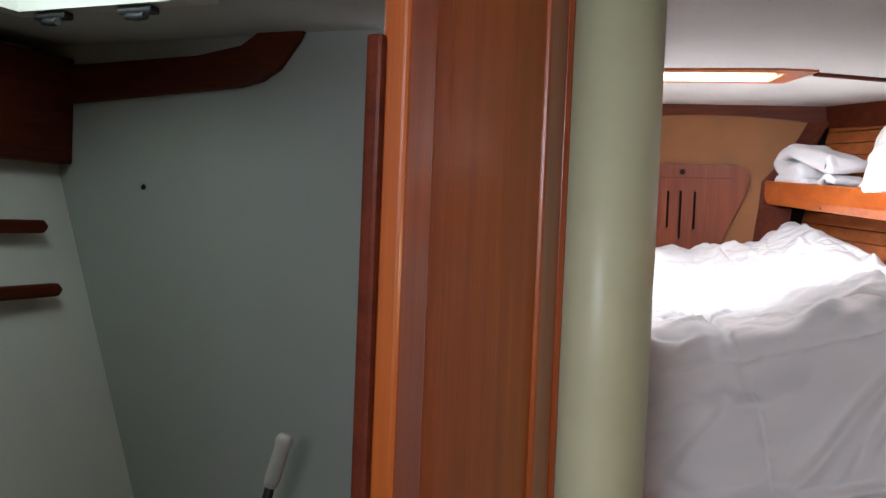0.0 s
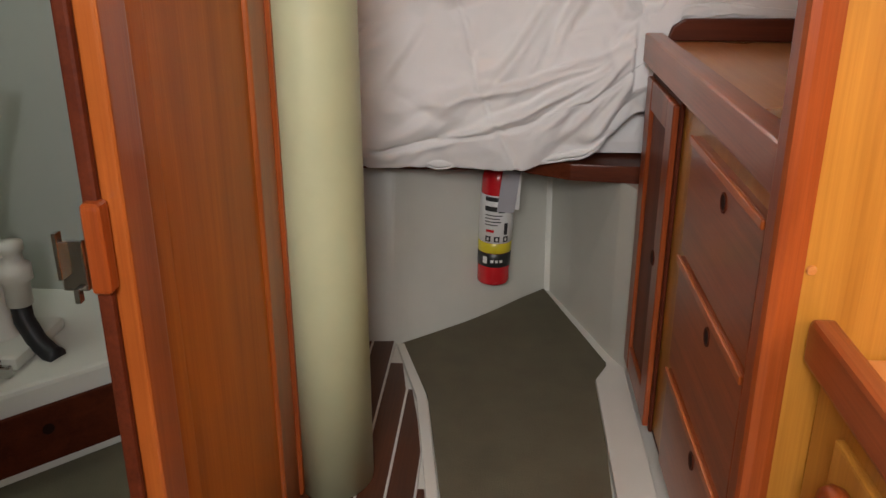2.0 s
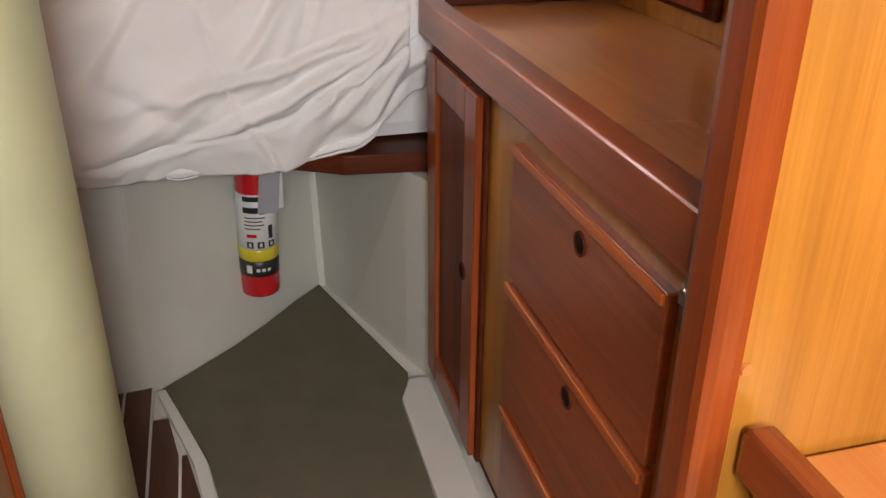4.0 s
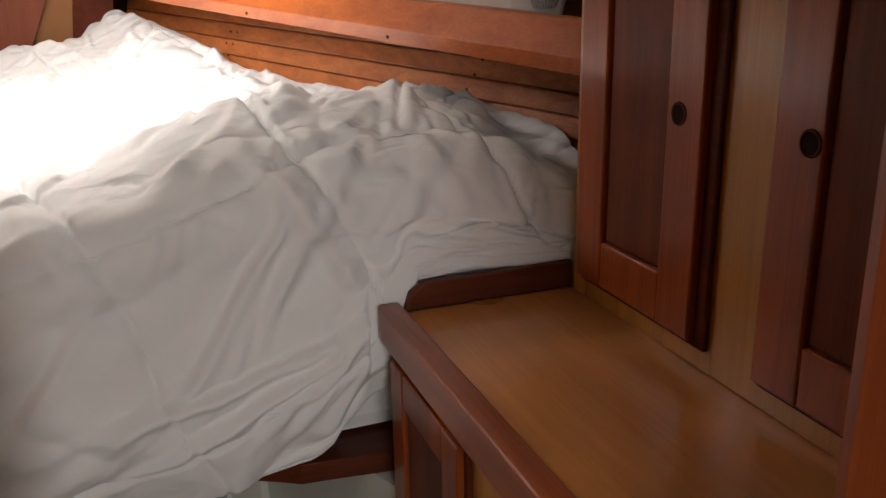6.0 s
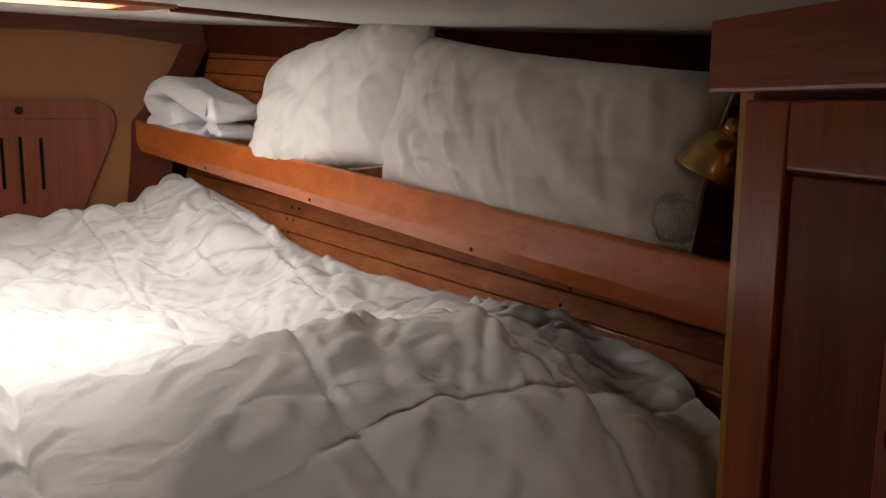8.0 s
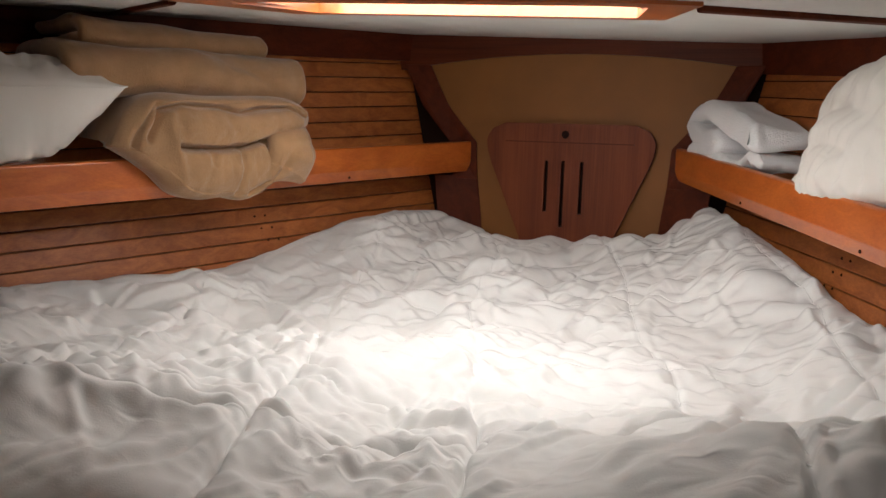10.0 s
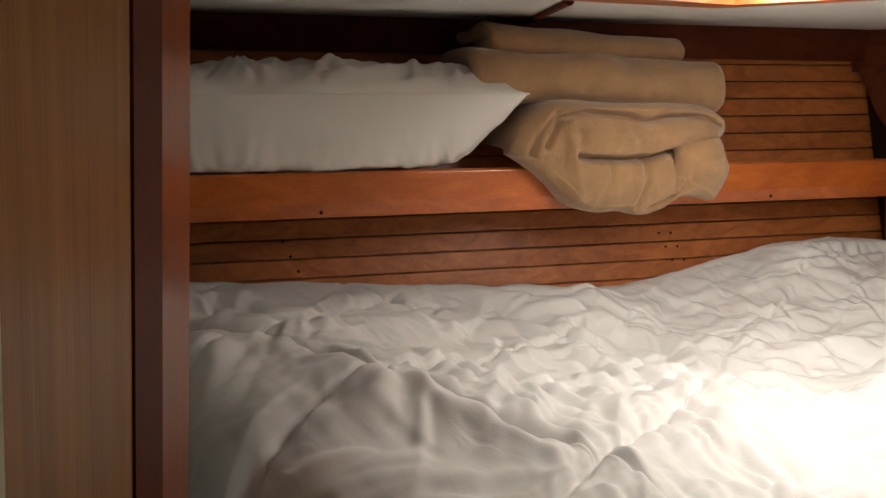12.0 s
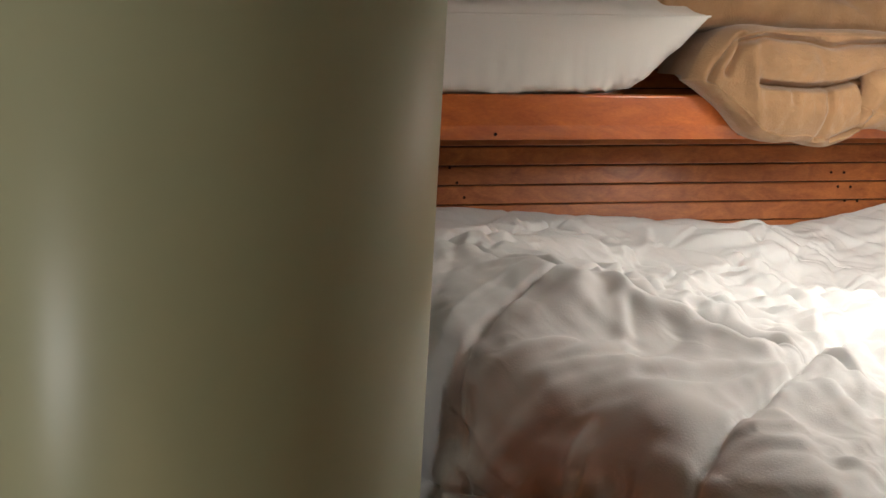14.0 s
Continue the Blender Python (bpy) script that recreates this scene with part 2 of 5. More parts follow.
def prism(points, z0, z1, b=0.0):
    """A plan polygon raised from z0 to z1."""
    bm = bmesh.new()
    low = [bm.verts.new((x, y, z0)) for x, y in points]
    top = [bm.verts.new((x, y, z1)) for x, y in points]
    n = len(points)
    bm.faces.new(low[::-1])
    bm.faces.new(top)
    for i in range(n):
        bm.faces.new((low[i], low[(i + 1) % n], top[(i + 1) % n], top[i]))
    return bevel(bm, b)


def slab(points, way, depth, b=0.0):
    """A polygon of 3D points pushed along a vector."""
    bm = bmesh.new()
    way = Vector(way).normalized() * depth
    a = [bm.verts.new(p) for p in points]
    c = [bm.verts.new(Vector(p) + way) for p in points]
    n = len(points)
    bm.faces.new(a[::-1])
    bm.faces.new(c)
    for i in range(n):
        bm.faces.new((a[i], a[(i + 1) % n], c[(i + 1) % n], c[i]))
    return bevel(bm, b)


def lathe(profile, m, n=32, bm=None):
    """Turns (radius, height) round z, then places by m."""
    bm = bm or bmesh.new()
    rings = []
    for r, h in profile:
        rings.append([bm.verts.new(m @ Vector((r * math.cos(2 * math.pi * i / n), r * math.sin(2 * math.pi * i / n), h))) for i in range(n)])
    for a, c in zip(rings, rings[1:]):
        for i in range(n):
            bm.faces.new((a[i], a[(i + 1) % n], c[(i + 1) % n], c[i]))
    for ring in (rings[0], rings[-1]):
        bm.faces.new(ring)
    return bm


def tube(points, radius, n=12):
    """A round rod through points."""
    bm = bmesh.new()
    rings = []
    pts = [Vector(p) for p in points]
    for i, p in enumerate(pts):
        way = (pts[min(i + 1, len(pts) - 1)] - pts[max(i - 1, 0)]).normalized()
        q = way.to_track_quat("Z", "Y").to_matrix()
        rings.append([bm.verts.new(p + q @ Vector((radius * math.cos(2 * math.pi * k / n), radius * math.sin(2 * math.pi * k / n), 0))) for k in range(n)])
    for a, c in zip(rings, rings[1:]):
        for k in range(n):
            bm.faces.new((a[k], a[(k + 1) % n], c[(k + 1) % n], c[k]))
    bm.faces.new(rings[0])
    bm.faces.new(rings[-1])
    return bm


def facing(x, y, z, way):
    """A pose whose z axis looks along a direction."""
    return Matrix.Translation((x, y, z)) @ Vector(way).to_track_quat("Z", "Y").to_matrix().to_4x4()


_rs = np.random.RandomState(7)
_PERM = np.concatenate([_p := _rs.permutation(512), _p])
_ANG = _rs.rand(512) * 2 * np.pi


def gn(x, y, seed=0):
    """Smooth gradient noise, about -0.7 to 0.7."""
    x, y = np.asarray(x, float) + 100 + seed * 17.3, np.asarray(y, float) + 100 + seed * 9.7
    xi, yi = np.floor(x).astype(int), np.floor(y).astype(int)
    xf, yf = x - xi, y - yi

    def dot(i, j):
        a = _ANG[_PERM[(_PERM[(xi + i) % 512] + yi + j) % 512]]
        return np.cos(a) * (xf - i) + np.sin(a) * (yf - j)

    u, v = xf**3 * (xf * (xf * 6 - 15) + 10), yf**3 * (yf * (yf * 6 - 15) + 10)
    return (dot(0, 0) * (1 - u) + dot(1, 0) * u) * (1 - v) + (dot(0, 1) * (1 - u) + dot(1, 1) * u) * v


def sstep(a, b, x):
    t = np.clip((np.asarray(x, float) - a) / (b - a), 0, 1)
    return t * t * (3 - 2 * t)


def ridged(x, y, seed=0, sharp=1.5):
    return (1 - np.minimum(1, np.sqrt(gn(x, y, seed) ** 2 + 0.004) * 2.2)) ** sharp


def puffs(p, q, angle, stretch, freq, seed=0):
    """Rounded folds between sharp valleys, drawn out along an angle; about 0 to 1."""
    c, d = math.cos(angle), math.sin(angle)
    u, v = (p * c + q * d) / stretch, q * c - p * d
    wu, wv = gn(u * freq * 0.6, v * freq * 0.6, seed + 1), gn(u * freq * 0.6, v * freq * 0.6, seed + 2)
    g = gn(u * freq + 0.9 * wu, v * freq + 0.9 * wv, seed + 3)
    return np.sqrt(g * g + 0.0016) * 1.7


def wrinkle(p, q, seed=0):
    """Cloth folds in metres over a sheet with coordinates p, q in metres."""
    big = gn(p * 3.0, q * 2.5, seed + 3)
    a = puffs(p, q, 0.5, 1.9, 5.0, seed + 4)
    b = puffs(p, q, -0.6, 2.4, 8.5, seed + 14)
    c = puffs(p, q, 1.1, 2.8, 15.0, seed + 24)
    m1, m2 = sstep(-0.2, 0.25, gn(p * 2.1, q * 2.1, seed + 8)), sstep(-0.2, 0.25, gn(p * 2.7, q * 2.7, seed + 9))
    tiny = gn(p * 27, q * 22, seed + 6)
    return 0.024 * big + 0.040 * a * (0.4 + 0.6 * m1) + 0.026 * b * (0.25 + 0.75 * m2) + 0.017 * c * (0.2 + 0.8 * (1 - m1)) + 0.0012 * tiny - 0.016


def creases(w, X, A, lines):
    """Adds single tapered creases (x0, a0, x1, a1, width, height) to a relief."""
    for x0, a0, x1, a1, wd, am in lines:
        ln = math.hypot(x1 - x0, a1 - a0)
        ux, ua = (x1 - x0) / ln, (a1 - a0) / ln
        r = ln * 0.7 + 4 * wd
        near = (np.abs(X - (x0 + x1) / 2) < r) & (np.abs(A - (a0 + a1) / 2) < r)
        px, pa = X[near] - x0, A[near] - a0
        along = (px * ux + pa * ua) / ln
        d = (-px * ua + pa * ux) / wd
        taper = sstep(-0.15, 0.3, along) * (1 - sstep(0.7, 1.15, along))
        w[near] += am * taper * (np.exp(-(d**2)) + 0.9 * d * np.exp(-((d * 0.7) ** 2)))
    return w


def sheet(P, closed_u=False):
    """A bmesh from a grid of points (rows, columns, 3)."""
    rows, cols = P.shape[:2]
    me = bpy.data.meshes.new("tmp")
    idx = np.arange(rows * cols).reshape(rows, cols)
    faces = []
    wrap = cols if closed_u else cols - 1
    for i in range(rows - 1):
        for j in range(wrap):
            k = (j + 1) % cols
            faces.append((idx[i, j], idx[i, k], idx[i + 1, k], idx[i + 1, j]))
    me.from_pydata(P.reshape(-1, 3).tolist(), [], faces)
    bm = bmesh.new()
    bm.from_mesh(me)
    bpy.data.meshes.remove(me)
    return bm


def normals(P):
    du, dv = np.gradient(P, axis=1), np.gradient(P, axis=0)
    n = np.cross(du, dv)
    return n / (np.linalg.norm(n, axis=2, keepdims=True) + 1e-9)


def smooth_path(pts, n=70):
    """A Catmull-Rom curve through points."""
    p = np.array([pts[0], *pts, pts[-1]], float)
    out = []
    per = max(2, n // (len(pts) - 1))
    for i in range(1, len(p) - 2):
        for t in np.linspace(0, 1, per, endpoint=False):
            a, b, c, d = p[i - 1], p[i], p[i + 1], p[i + 2]
            out.append(0.5 * (2 * b + (c - a) * t + (2 * a - 5 * b + 4 * c - d) * t * t + (3 * b - a - 3 * c + d) * t**3))
    out.append(p[-2])
    return np.array(out)


# ---- plan ----
XC = -0.258
RA, RB = Vector((0.688, 2.287)), Vector((0.043, 3.800))
RD = (RB - RA).normalized()
RN = Vector((RD.y, -RD.x))


def side(s, o, left):
    """Plan point s metres forward along a shelf's front from y = 2.287, o metres outboard."""
    p = RA + RD * s + RN * o
    return (2 * XC - p.x, p.y) if left else (p.x, p.y)


def fiddle_low(y, left=False):
    return 1.242 + 0.056 * (y - 2.287) if left else 1.209 + 0.079 * (y - 2.287)


def fiddle_top(y, left=False):
    return fiddle_low(y, left) + 0.096


def ceil_z(y, x=XC):
    return (1.61 if y < 1.85 else 1.61 + 0.068 * (y - 1.85)) - 0.032 * (x - XC)


def lining_x(y, z=1.1):
    """The starboard hull lining's x."""
    return 0.893 - 0.505 * (y - 2.385) + 0.22 * (z - 1.12)


# ---- structure ----
def build_structure():
    solid("floor", prism([(-0.28, -2.0), (1.4, -2.0), (1.4, 2.6), (-0.28, 2.6)], -0.08, -0.012), GELCOAT, "cream moulded cabin floor pan under mat and boards", "floor", "structure")
    solid("floor_head", prism([(-1.9, -0.6), (-0.28, -0.6), (-0.28, 1.9), (-1.9, 1.9)], -0.08, -0.004), MAT, "olive floor of the toilet compartment", "floor", "structure")
    # ceiling with the two hatch openings
    bm = bmesh.new()
    ys = [-2.0, 1.85, 2.42, 2.69, 4.1]
    xs = [-2.15, -0.55, 0.11, 1.7]
    for i in range(4):
        for j in range(3):
            if i == 2 and j == 1:
                continue
            if i == 0 and j == 0:
                continue
            q = [(xs[j], ys[i]), (xs[j + 1], ys[i]), (xs[j + 1], ys[i + 1]), (xs[j], ys[i + 1])]
            vs = [bm.verts.new((x, y, ceil_z(y, x))) for x, y in q]
            bm.faces.new(vs)
            vs2 = [bm.verts.new((x, y, ceil_z(y, x) + 0.05)) for x, y in q]
            bm.faces.new(vs2[::-1])
    hx, hy = (-1.42, -0.98), (0.95, 1.39)
    zs = (1.64, 1.70)
    px, py = [-2.15, hx[0], hx[1], -0.55], [-2.0, hy[0], hy[1], 1.85]
    for i in range(3):
        for j in range(3):
            if i == 1 and j == 1:
                continue
            for z in zs:
                bm.faces.new([bm.verts.new((x, y, z)) for x, y in ((px[j], py[i]), (px[j + 1], py[i]), (px[j + 1], py[i + 1]), (px[j], py[i + 1]))])
    bmesh.ops.remove_doubles(bm, verts=bm.verts, dist=0.0005)
    solid("ceiling", bm, LINER, "grey padded vinyl headliner, slightly rising forward", "ceiling", "structure")
    # battens across the headliner
    for left in (False, True):
        p0, p1 = Vector((0.205, 2.47, 0)), Vector((0.80, 2.95, 0))
        pts = []
        for k in range(7):
            p = p0.lerp(p1, k / 6)
            pts.append(((2 * XC - p.x if left else p.x), p.y, ceil_z(p.y, (2 * XC - p.x if left else p.x)) - 0.003))
        solid("trim_ceiling_batten", tube(pts, 0.008, 8), MAHOGANY_DARK, "thin dark mahogany batten across the headliner", "trim", "structure")
    # outer walls, added mostly out of view to close the place to light
    # Near-black wall added to stop light leaking round the bow bulkhead.
    solid("wall_stem_added", box(-1.2, 0.7, 3.815, 3.85, 0.0, 1.9, 0), SHADE_AND_FITTINGS, "added dark wall closing the gap behind the bow bulkhead", "wall", "structure")
    solid("wall_hull_port", slab([(-1.90, 1.80, 0.0), (-0.85, 3.85, 0.0), (-0.98, 3.85, 1.85), (-2.05, 1.80, 1.85)], (-1, -0.5, 0), 0.03), GELCOAT, "hull skin behind the port lining", "wall", "structure")
    solid("wall_hull_bow", slab([(1.40, 1.80, 0.0), (0.33, 3.85, 0.0), (0.46, 3.85, 1.85), (1.53, 1.80, 1.85)], (1, -0.5, 0), 0.03), GELCOAT, "hull skin behind the starboard lining", "wall", "structure")
    solid("wall_aft_added", box(-1.9, 1.5, -2.05, -2.0, -0.08, 1.75, 0), GELCOAT, "added plain cream wall closing the unseen saloon", "wall", "structure")
    solid("wall_hull_starboard", box(1.40, 1.45, -2.0, 2.2, -0.08, 1.75, 0), HONEY, "honey wood hull side behind the lockers", "wall", "structure")
    solid("wall_corridor_port", box(-0.21, -0.17, -2.0, 0.02, 0, 1.64, 0.004), HONEY, "honey veneer corridor wall beside the toilet door", "wall", "structure")
    solid("wall_head_aft_added", box(-1.9, -0.21, -0.62, -0.58, -0.08, 1.75, 0), GELCOAT, "added cream aft wall of the toilet compartment, out of view", "wall", "structure")
    # hull side of the toilet compartment, leaning outboard
    solid("wall_hull_head", slab([(-1.25, -0.6, 0.0), (-1.25, 1.775, 0.0), (-1.81, 1.775, 1.66), (-1.81, -0.6, 1.66)], (-1, 0, -0.3), 0.04), GELCOAT, "cream hull liner leaning outboard in the toilet compartment", "wall", "structure")
    # bulkhead between toilet compartment and berth
    solid("wall_bulkhead_port", box(-1.95, -0.715, 1.765, 1.776, 0, 1.66, 0.003), GREY_WALL, "pale grey laminated bulkhead with a small plug", "wall", "structure")
    solid("bulkhead_plug", lathe([(0.0, 0), (0.007, 0), (0.006, 0.003), (0.0, 0.004)], facing(-1.396, 1.764, 1.262, (0, -1, 0)), 16), SHADE_AND_FITTINGS, "small dark screw plug in the grey bulkhead", "plug")


build_structure()


# ---- port partition, post, diagonal panel ----
def build_port_partition():
    t = thing("wall_head_partition", (-0.185, 0.95, 0), "orange teak and honey veneer partition beside the toilet door", "wall", kind="structure")
    part("panel", box(-0.177, -0.164, 0.73, 1.29, 0, 1.64, 0.002), HONEY_DEEP, t)
    part("lining", box(-0.188, -0.1775, 0.73, 1.30, 0, 1.64, 0.002), GREY_WALL, t, "grey painted inner face")
    part("jamb", box(-0.176, -0.150, 0.682, 0.746, 0, 1.64, 0.005, seg=3), TEAK_TRIM, t, "orange teak door jamb")
    part("fillet", box(-0.176, -0.159, 0.749, 0.805, 0, 1.64, 0.003), HONEY_DEEP, t, "recessed honey fillet")
    part("stile", box(-0.176, -0.156, 1.165, 1.258, 0, 1.64, 0.006, seg=3), TEAK_TRIM, t)
    part("bead", box(-0.188, -0.150, 1.259, 1.292, 0, 1.64, 0.012, seg=3), MAHOGANY, t, "rounded dark mahogany bead")
    part("door_stop", box(-0.186, -0.170, 0.670, 0.6815, 0.30, 1.37, 0.004), MAHOGANY_DARK, t, "dark mahogany door stop strip")
    lt = part("latch_block", box(-0.185, -0.164, 0.658, 0.681, 0.700, 0.795, 0.007, seg=3), MAHOGANY, t, "rounded mahogany latch block")
    bm = box(-0.212, -0.186, 0.658, 0.666, 0.705, 0.757, 0.002)
    box(-0.210, -0.205, 0.648, 0.659, 0.72, 0.768, 0.001, bm)
    box(-0.198, -0.192, 0.650, 0.659, 0.695, 0.71, 0.001, bm)
    part("strike_plate", bm, CHROME, lt, "chrome strike plate")


build_port_partition()
POST_X, POST_Y, POST_R = -0.1008, 1.3417, 0.0741
solid("mast_post", lathe([(POST_R, 0), (POST_R, 0.5), (POST_R, 1.0), (POST_R, 1.64)], Matrix.Translation((POST_X, POST_Y, 0)) @ Matrix.Diagonal((1, 1.247, 1, 1)), 96), POST_PAINT, "oval olive-cream enamelled mast support post, slightly stained", "post", smooth=True)


def build_diagonal():
    def strip(a, c, o0, o1):
        a, c = Vector(a), Vector(c)
        d = (c - a).normalized()
        n = Vector((d.y, -d.x))
        return [tuple(p + n * o) for p, o in ((a, o0), (c, o0), (c, o1), (a, o1))]

    t = thing("wall_diagonal_partition", (-0.32, 1.6, 0), "grained wood partition in shade-darkened brown, ending in a trimmed edge", "wall", kind="structure")
    def at(k):
        return (-0.634 + 0.845 * k, 1.738 - 0.535 * k)

    part("panel", prism(strip(at(0.62), at(0.345), 0.006, 0.026), 0, 1.64, 0.002), SHADED_VENEER, t)
    part("groove", prism(strip(at(0.344), at(0.236), 0.012, 0.028), 0, 1.64), MAHOGANY_DARK, t, "dark recessed strip")
    part("stile", prism(strip(at(0.235), at(0.058), 0.002, 0.024), 0, 1.64, 0.005), MAHOGANY, t)
    part("bead", prism(strip(at(0.057), at(-0.022), -0.010, 0.012), 0, 1.64, 0.009), TEAK_TRIM, t, "rounded orange teak edge bead")


build_diagonal()


# ---- starboard bulkhead, aft locker ----
def build_starboard():
    t = thing("wall_bulkhead_starboard", (0.9, 0.83, 0), "orange honey veneer bulkhead with a rounded teak edge", "wall", kind="structure")
    part("panel", box(0.545, 1.40, 0.812, 0.840, 0, 1.62, 0.002), HONEY, t)
    part("edge_trim", slab([(0.512, 0.800, 0), (0.548, 0.800, 0), (0.548, 0.800, 1.62), (0.506, 0.800, 1.62)], (0, 1, 0), 0.05, 0.012), MAHOGANY, t, "rounded teak edge")
    part("cap_screw", lathe([(0, 0), (0.006, 0), (0.005, 0.003), (0, 0.0035)], facing(0.556, 0.811, 0.685, (0, -1, 0)), 14), HONEY_Y, t, "pale wooden screw plug")
    lk = thing("aft_locker", (0.95, 0.3, 0), "honey wood locker with a teak rail round its top", "locker")
    part("body", box(0.585, 1.395, -0.6, 0.805, 0, 0.56, 0.003), HONEY, lk)
    part("top", box(0.590, 1.395, -0.6, 0.806, 0.562, 0.580, 0.003), HONEY_Y, lk)
    part("rail", slab([(0.560, -0.6, 0.575), (0.560, 0.806, 0.575), (0.560, 0.806, 0.622), (0.560, 0.796, 0.634), (0.560, -0.6, 0.634)], (1, 0, 0), 0.026, 0.007), MAHOGANY_Y, lk, "mahogany fiddle rail")
    ring = part("door", box(0.574, 0.586, 0.25, 0.72, 0.06, 0.53, 0.004), HONEY, lk)
    part("pull", lathe([(0.012, 0), (0.030, 0), (0.034, 0.010), (0.030, 0.020), (0.014, 0.020), (0.012, 0.012)], facing(0.574, 0.665, 0.47, (-1, 0, 0)), 24), MAHOGANY, ring, "round turned wooden pull", True)


build_starboard()


# ---- lower cabinet ----
def framed_door(name, parent, x, y0, y1, z0, z1, frame_w, thick, mat_frame, mat_panel, hole=None, lip=0.024):
    """A frame-and-panel door whose face looks along -x; x is the face."""
    d = part(name, box(x + thick * 0.65, x + thick, y0 + 0.004, y1 - 0.004, z0 + 0.004, z1 - 0.004, 0.001), SHADE_AND_FITTINGS, parent)
    part("lip", box(x + thick * 0.55, x + thick - 0.0005, y0 - lip, y1 + 0.003, z0 - lip * 0.45, z1 + lip * 0.6, 0.005, seg=3), MAHOGANY_DARK, d, "dark stepped lip")
    for a, c in ((y0, y0 + frame_w), (y1 - frame_w, y1)):
        part("stile", box(x, x + thick, a, c, z0, z1, 0.005, seg=3), mat_frame, d)
    for a, c in ((z0, z0 + frame_w), (z1 - frame_w, z1)):
        part("rail", box(x + 0.001, x + thick, y0 + frame_w, y1 - frame_w, a, c, 0.005, seg=3), mat_frame, d)
    part("panel", box(x + 0.0075, x + thick - 0.001, y0 + frame_w + 0.004, y1 - frame_w - 0.004, z0 + frame_w + 0.004, z1 - frame_w - 0.004, 0.003), mat_panel, d)
    if hole:
        finger_hole(d, x, *hole)
    return d


def finger_hole(parent, x, y, z, r=0.0135):
    # No hole is cut: a flat dark disc stands for its inner shade.
    h = part("finger_hole", lathe([(0, 0.0008), (r, 0.0008), (r + 0.0005, 0.0012)], facing(x, y, z, (-1, 0, 0)), 24), SHADE_AND_FITTINGS, parent, "finger hole, its inner shade a dark disc")
    part("bush", lathe([(r - 0.0005, 0), (r - 0.0005, 0.0020), (r + 0.0025, 0.0020), (r + 0.003, 0)], facing(x, y, z, (-1, 0, 0)), 24), MAHOGANY_DARK, parent, "", True)
    return h


FX = 0.545


def build_lower_cabinet():
    c = thing("lower_cabinet", (0.72, 1.3, 0), "honey wood base cabinet with mahogany door and three drawers", "cabinet")
    part("body", box(FX, 1.39, 0.842, 1.815, 0.045, 0.775, 0.002), HONEY, c)
    part("plinth", box(FX + 0.012, 1.39, 0.842, 1.81, 0.0, 0.044, 0.002), MAHOGANY_DARK, c)
    part("corner_stile", box(FX - 0.004, FX + 0.02, 1.790, 1.822, 0.0, 0.775, 0.004), MAHOGANY, c)
    framed_door("door", c, FX - 0.020, 1.484, 1.790, 0.045, 0.728, 0.062, 0.020, MAHOGANY, MAHOGANY_MATT, (1.543, 0.405), 0.014)
    for top, low in ((0.708, 0.505), (0.495, 0.284), (0.272, 0.07)):
        dr = part("drawer", box(FX - 0.014, FX + 0.004, 0.905, 1.332, low, top, 0.004, seg=3), MAHOGANY_Y, c)
        part("lip", box(FX - 0.020, FX - 0.0145, 0.905, 1.332, top - 0.012, top + 0.002, 0.0025), TEAK_Y, dr, "lighter top lip")
        finger_hole(dr, FX - 0.014, 1.098, top - 0.040, 0.0125)
    bm = box(FX - 0.010, FX - 0.001, 0.864, 0.888, 0.680, 0.755, 0.002)
    box(FX - 0.017, FX - 0.010, 0.868, 0.884, 0.712, 0.727, 0.002, bm)
    part("latch", bm, CHROME, c, "worn chrome door latch")
    wt = thing("worktop", (0.72, 1.3, 0.776), "honey wood worktop with a raised mahogany front rail", "worktop")
    part("board", box(FX + 0.012, 1.39, 0.842, 1.818, 0.777, 0.797, 0.002), HONEY_Y, wt)
    part("front_rail", box(FX - 0.028, FX + 0.0115, 0.842, 1.822, 0.752, 0.815, 0.006, seg=3), MAHOGANY_Y, wt, "rounded mahogany front rail")
    part("end_fiddle", slab([(FX + 0.02, 1.818, 0.797), (0.885, 1.818, 0.797), (0.885, 1.818, 0.846), (FX + 0.055, 1.818, 0.844), (FX + 0.03, 1.818, 0.828)], (0, 1, 0), 0.018, 0.004), MAHOGANY_DARK_X, wt, "dark end fiddle")
    bm = slab([(0.87, 0.95, 0.800), (0.868, 1.03, 0.800), (0.80, 0.985, 0.800)], (0, 0, 1), 0.004, 0.001)
    solid("hook_plate", bm, SHADE_AND_FITTINGS, "small dark metal plate lying on the worktop", "plate")


build_lower_cabinet()

UX = 0.881


def build_upper_cabinet():
    c = thing("upper_cabinet", (1.1, 1.3, 0.80), "honey wood wall cabinet with mahogany framed doors", "cabinet")
    part("body", box(UX, 1.39, 0.842, 1.795, 0.798, 1.60, 0.002), HONEY, c)
    part("corner_post", box(UX - 0.006, UX + 0.03, 1.768, 1.799, 0.80, 1.60, 0.004), HONEY, c)
    framed_door("door", c, UX - 0.022, 1.448, 1.765, 0.843, 1.478, 0.078, 0.022, MAHOGANY, MAHOGANY_MATT, (1.497, 1.156))
    framed_door("door", c, UX - 0.022, 1.000, 1.315, 0.843, 1.478, 0.078, 0.022, MAHOGANY, MAHOGANY_MATT, (1.256, 1.156))
    part("fascia", box(UX - 0.030, UX + 0.02, 0.842, 1.832, 1.487, 1.606, 0.005), MAHOGANY_Y, c, "dark mahogany top fascia board")


build_upper_cabinet()


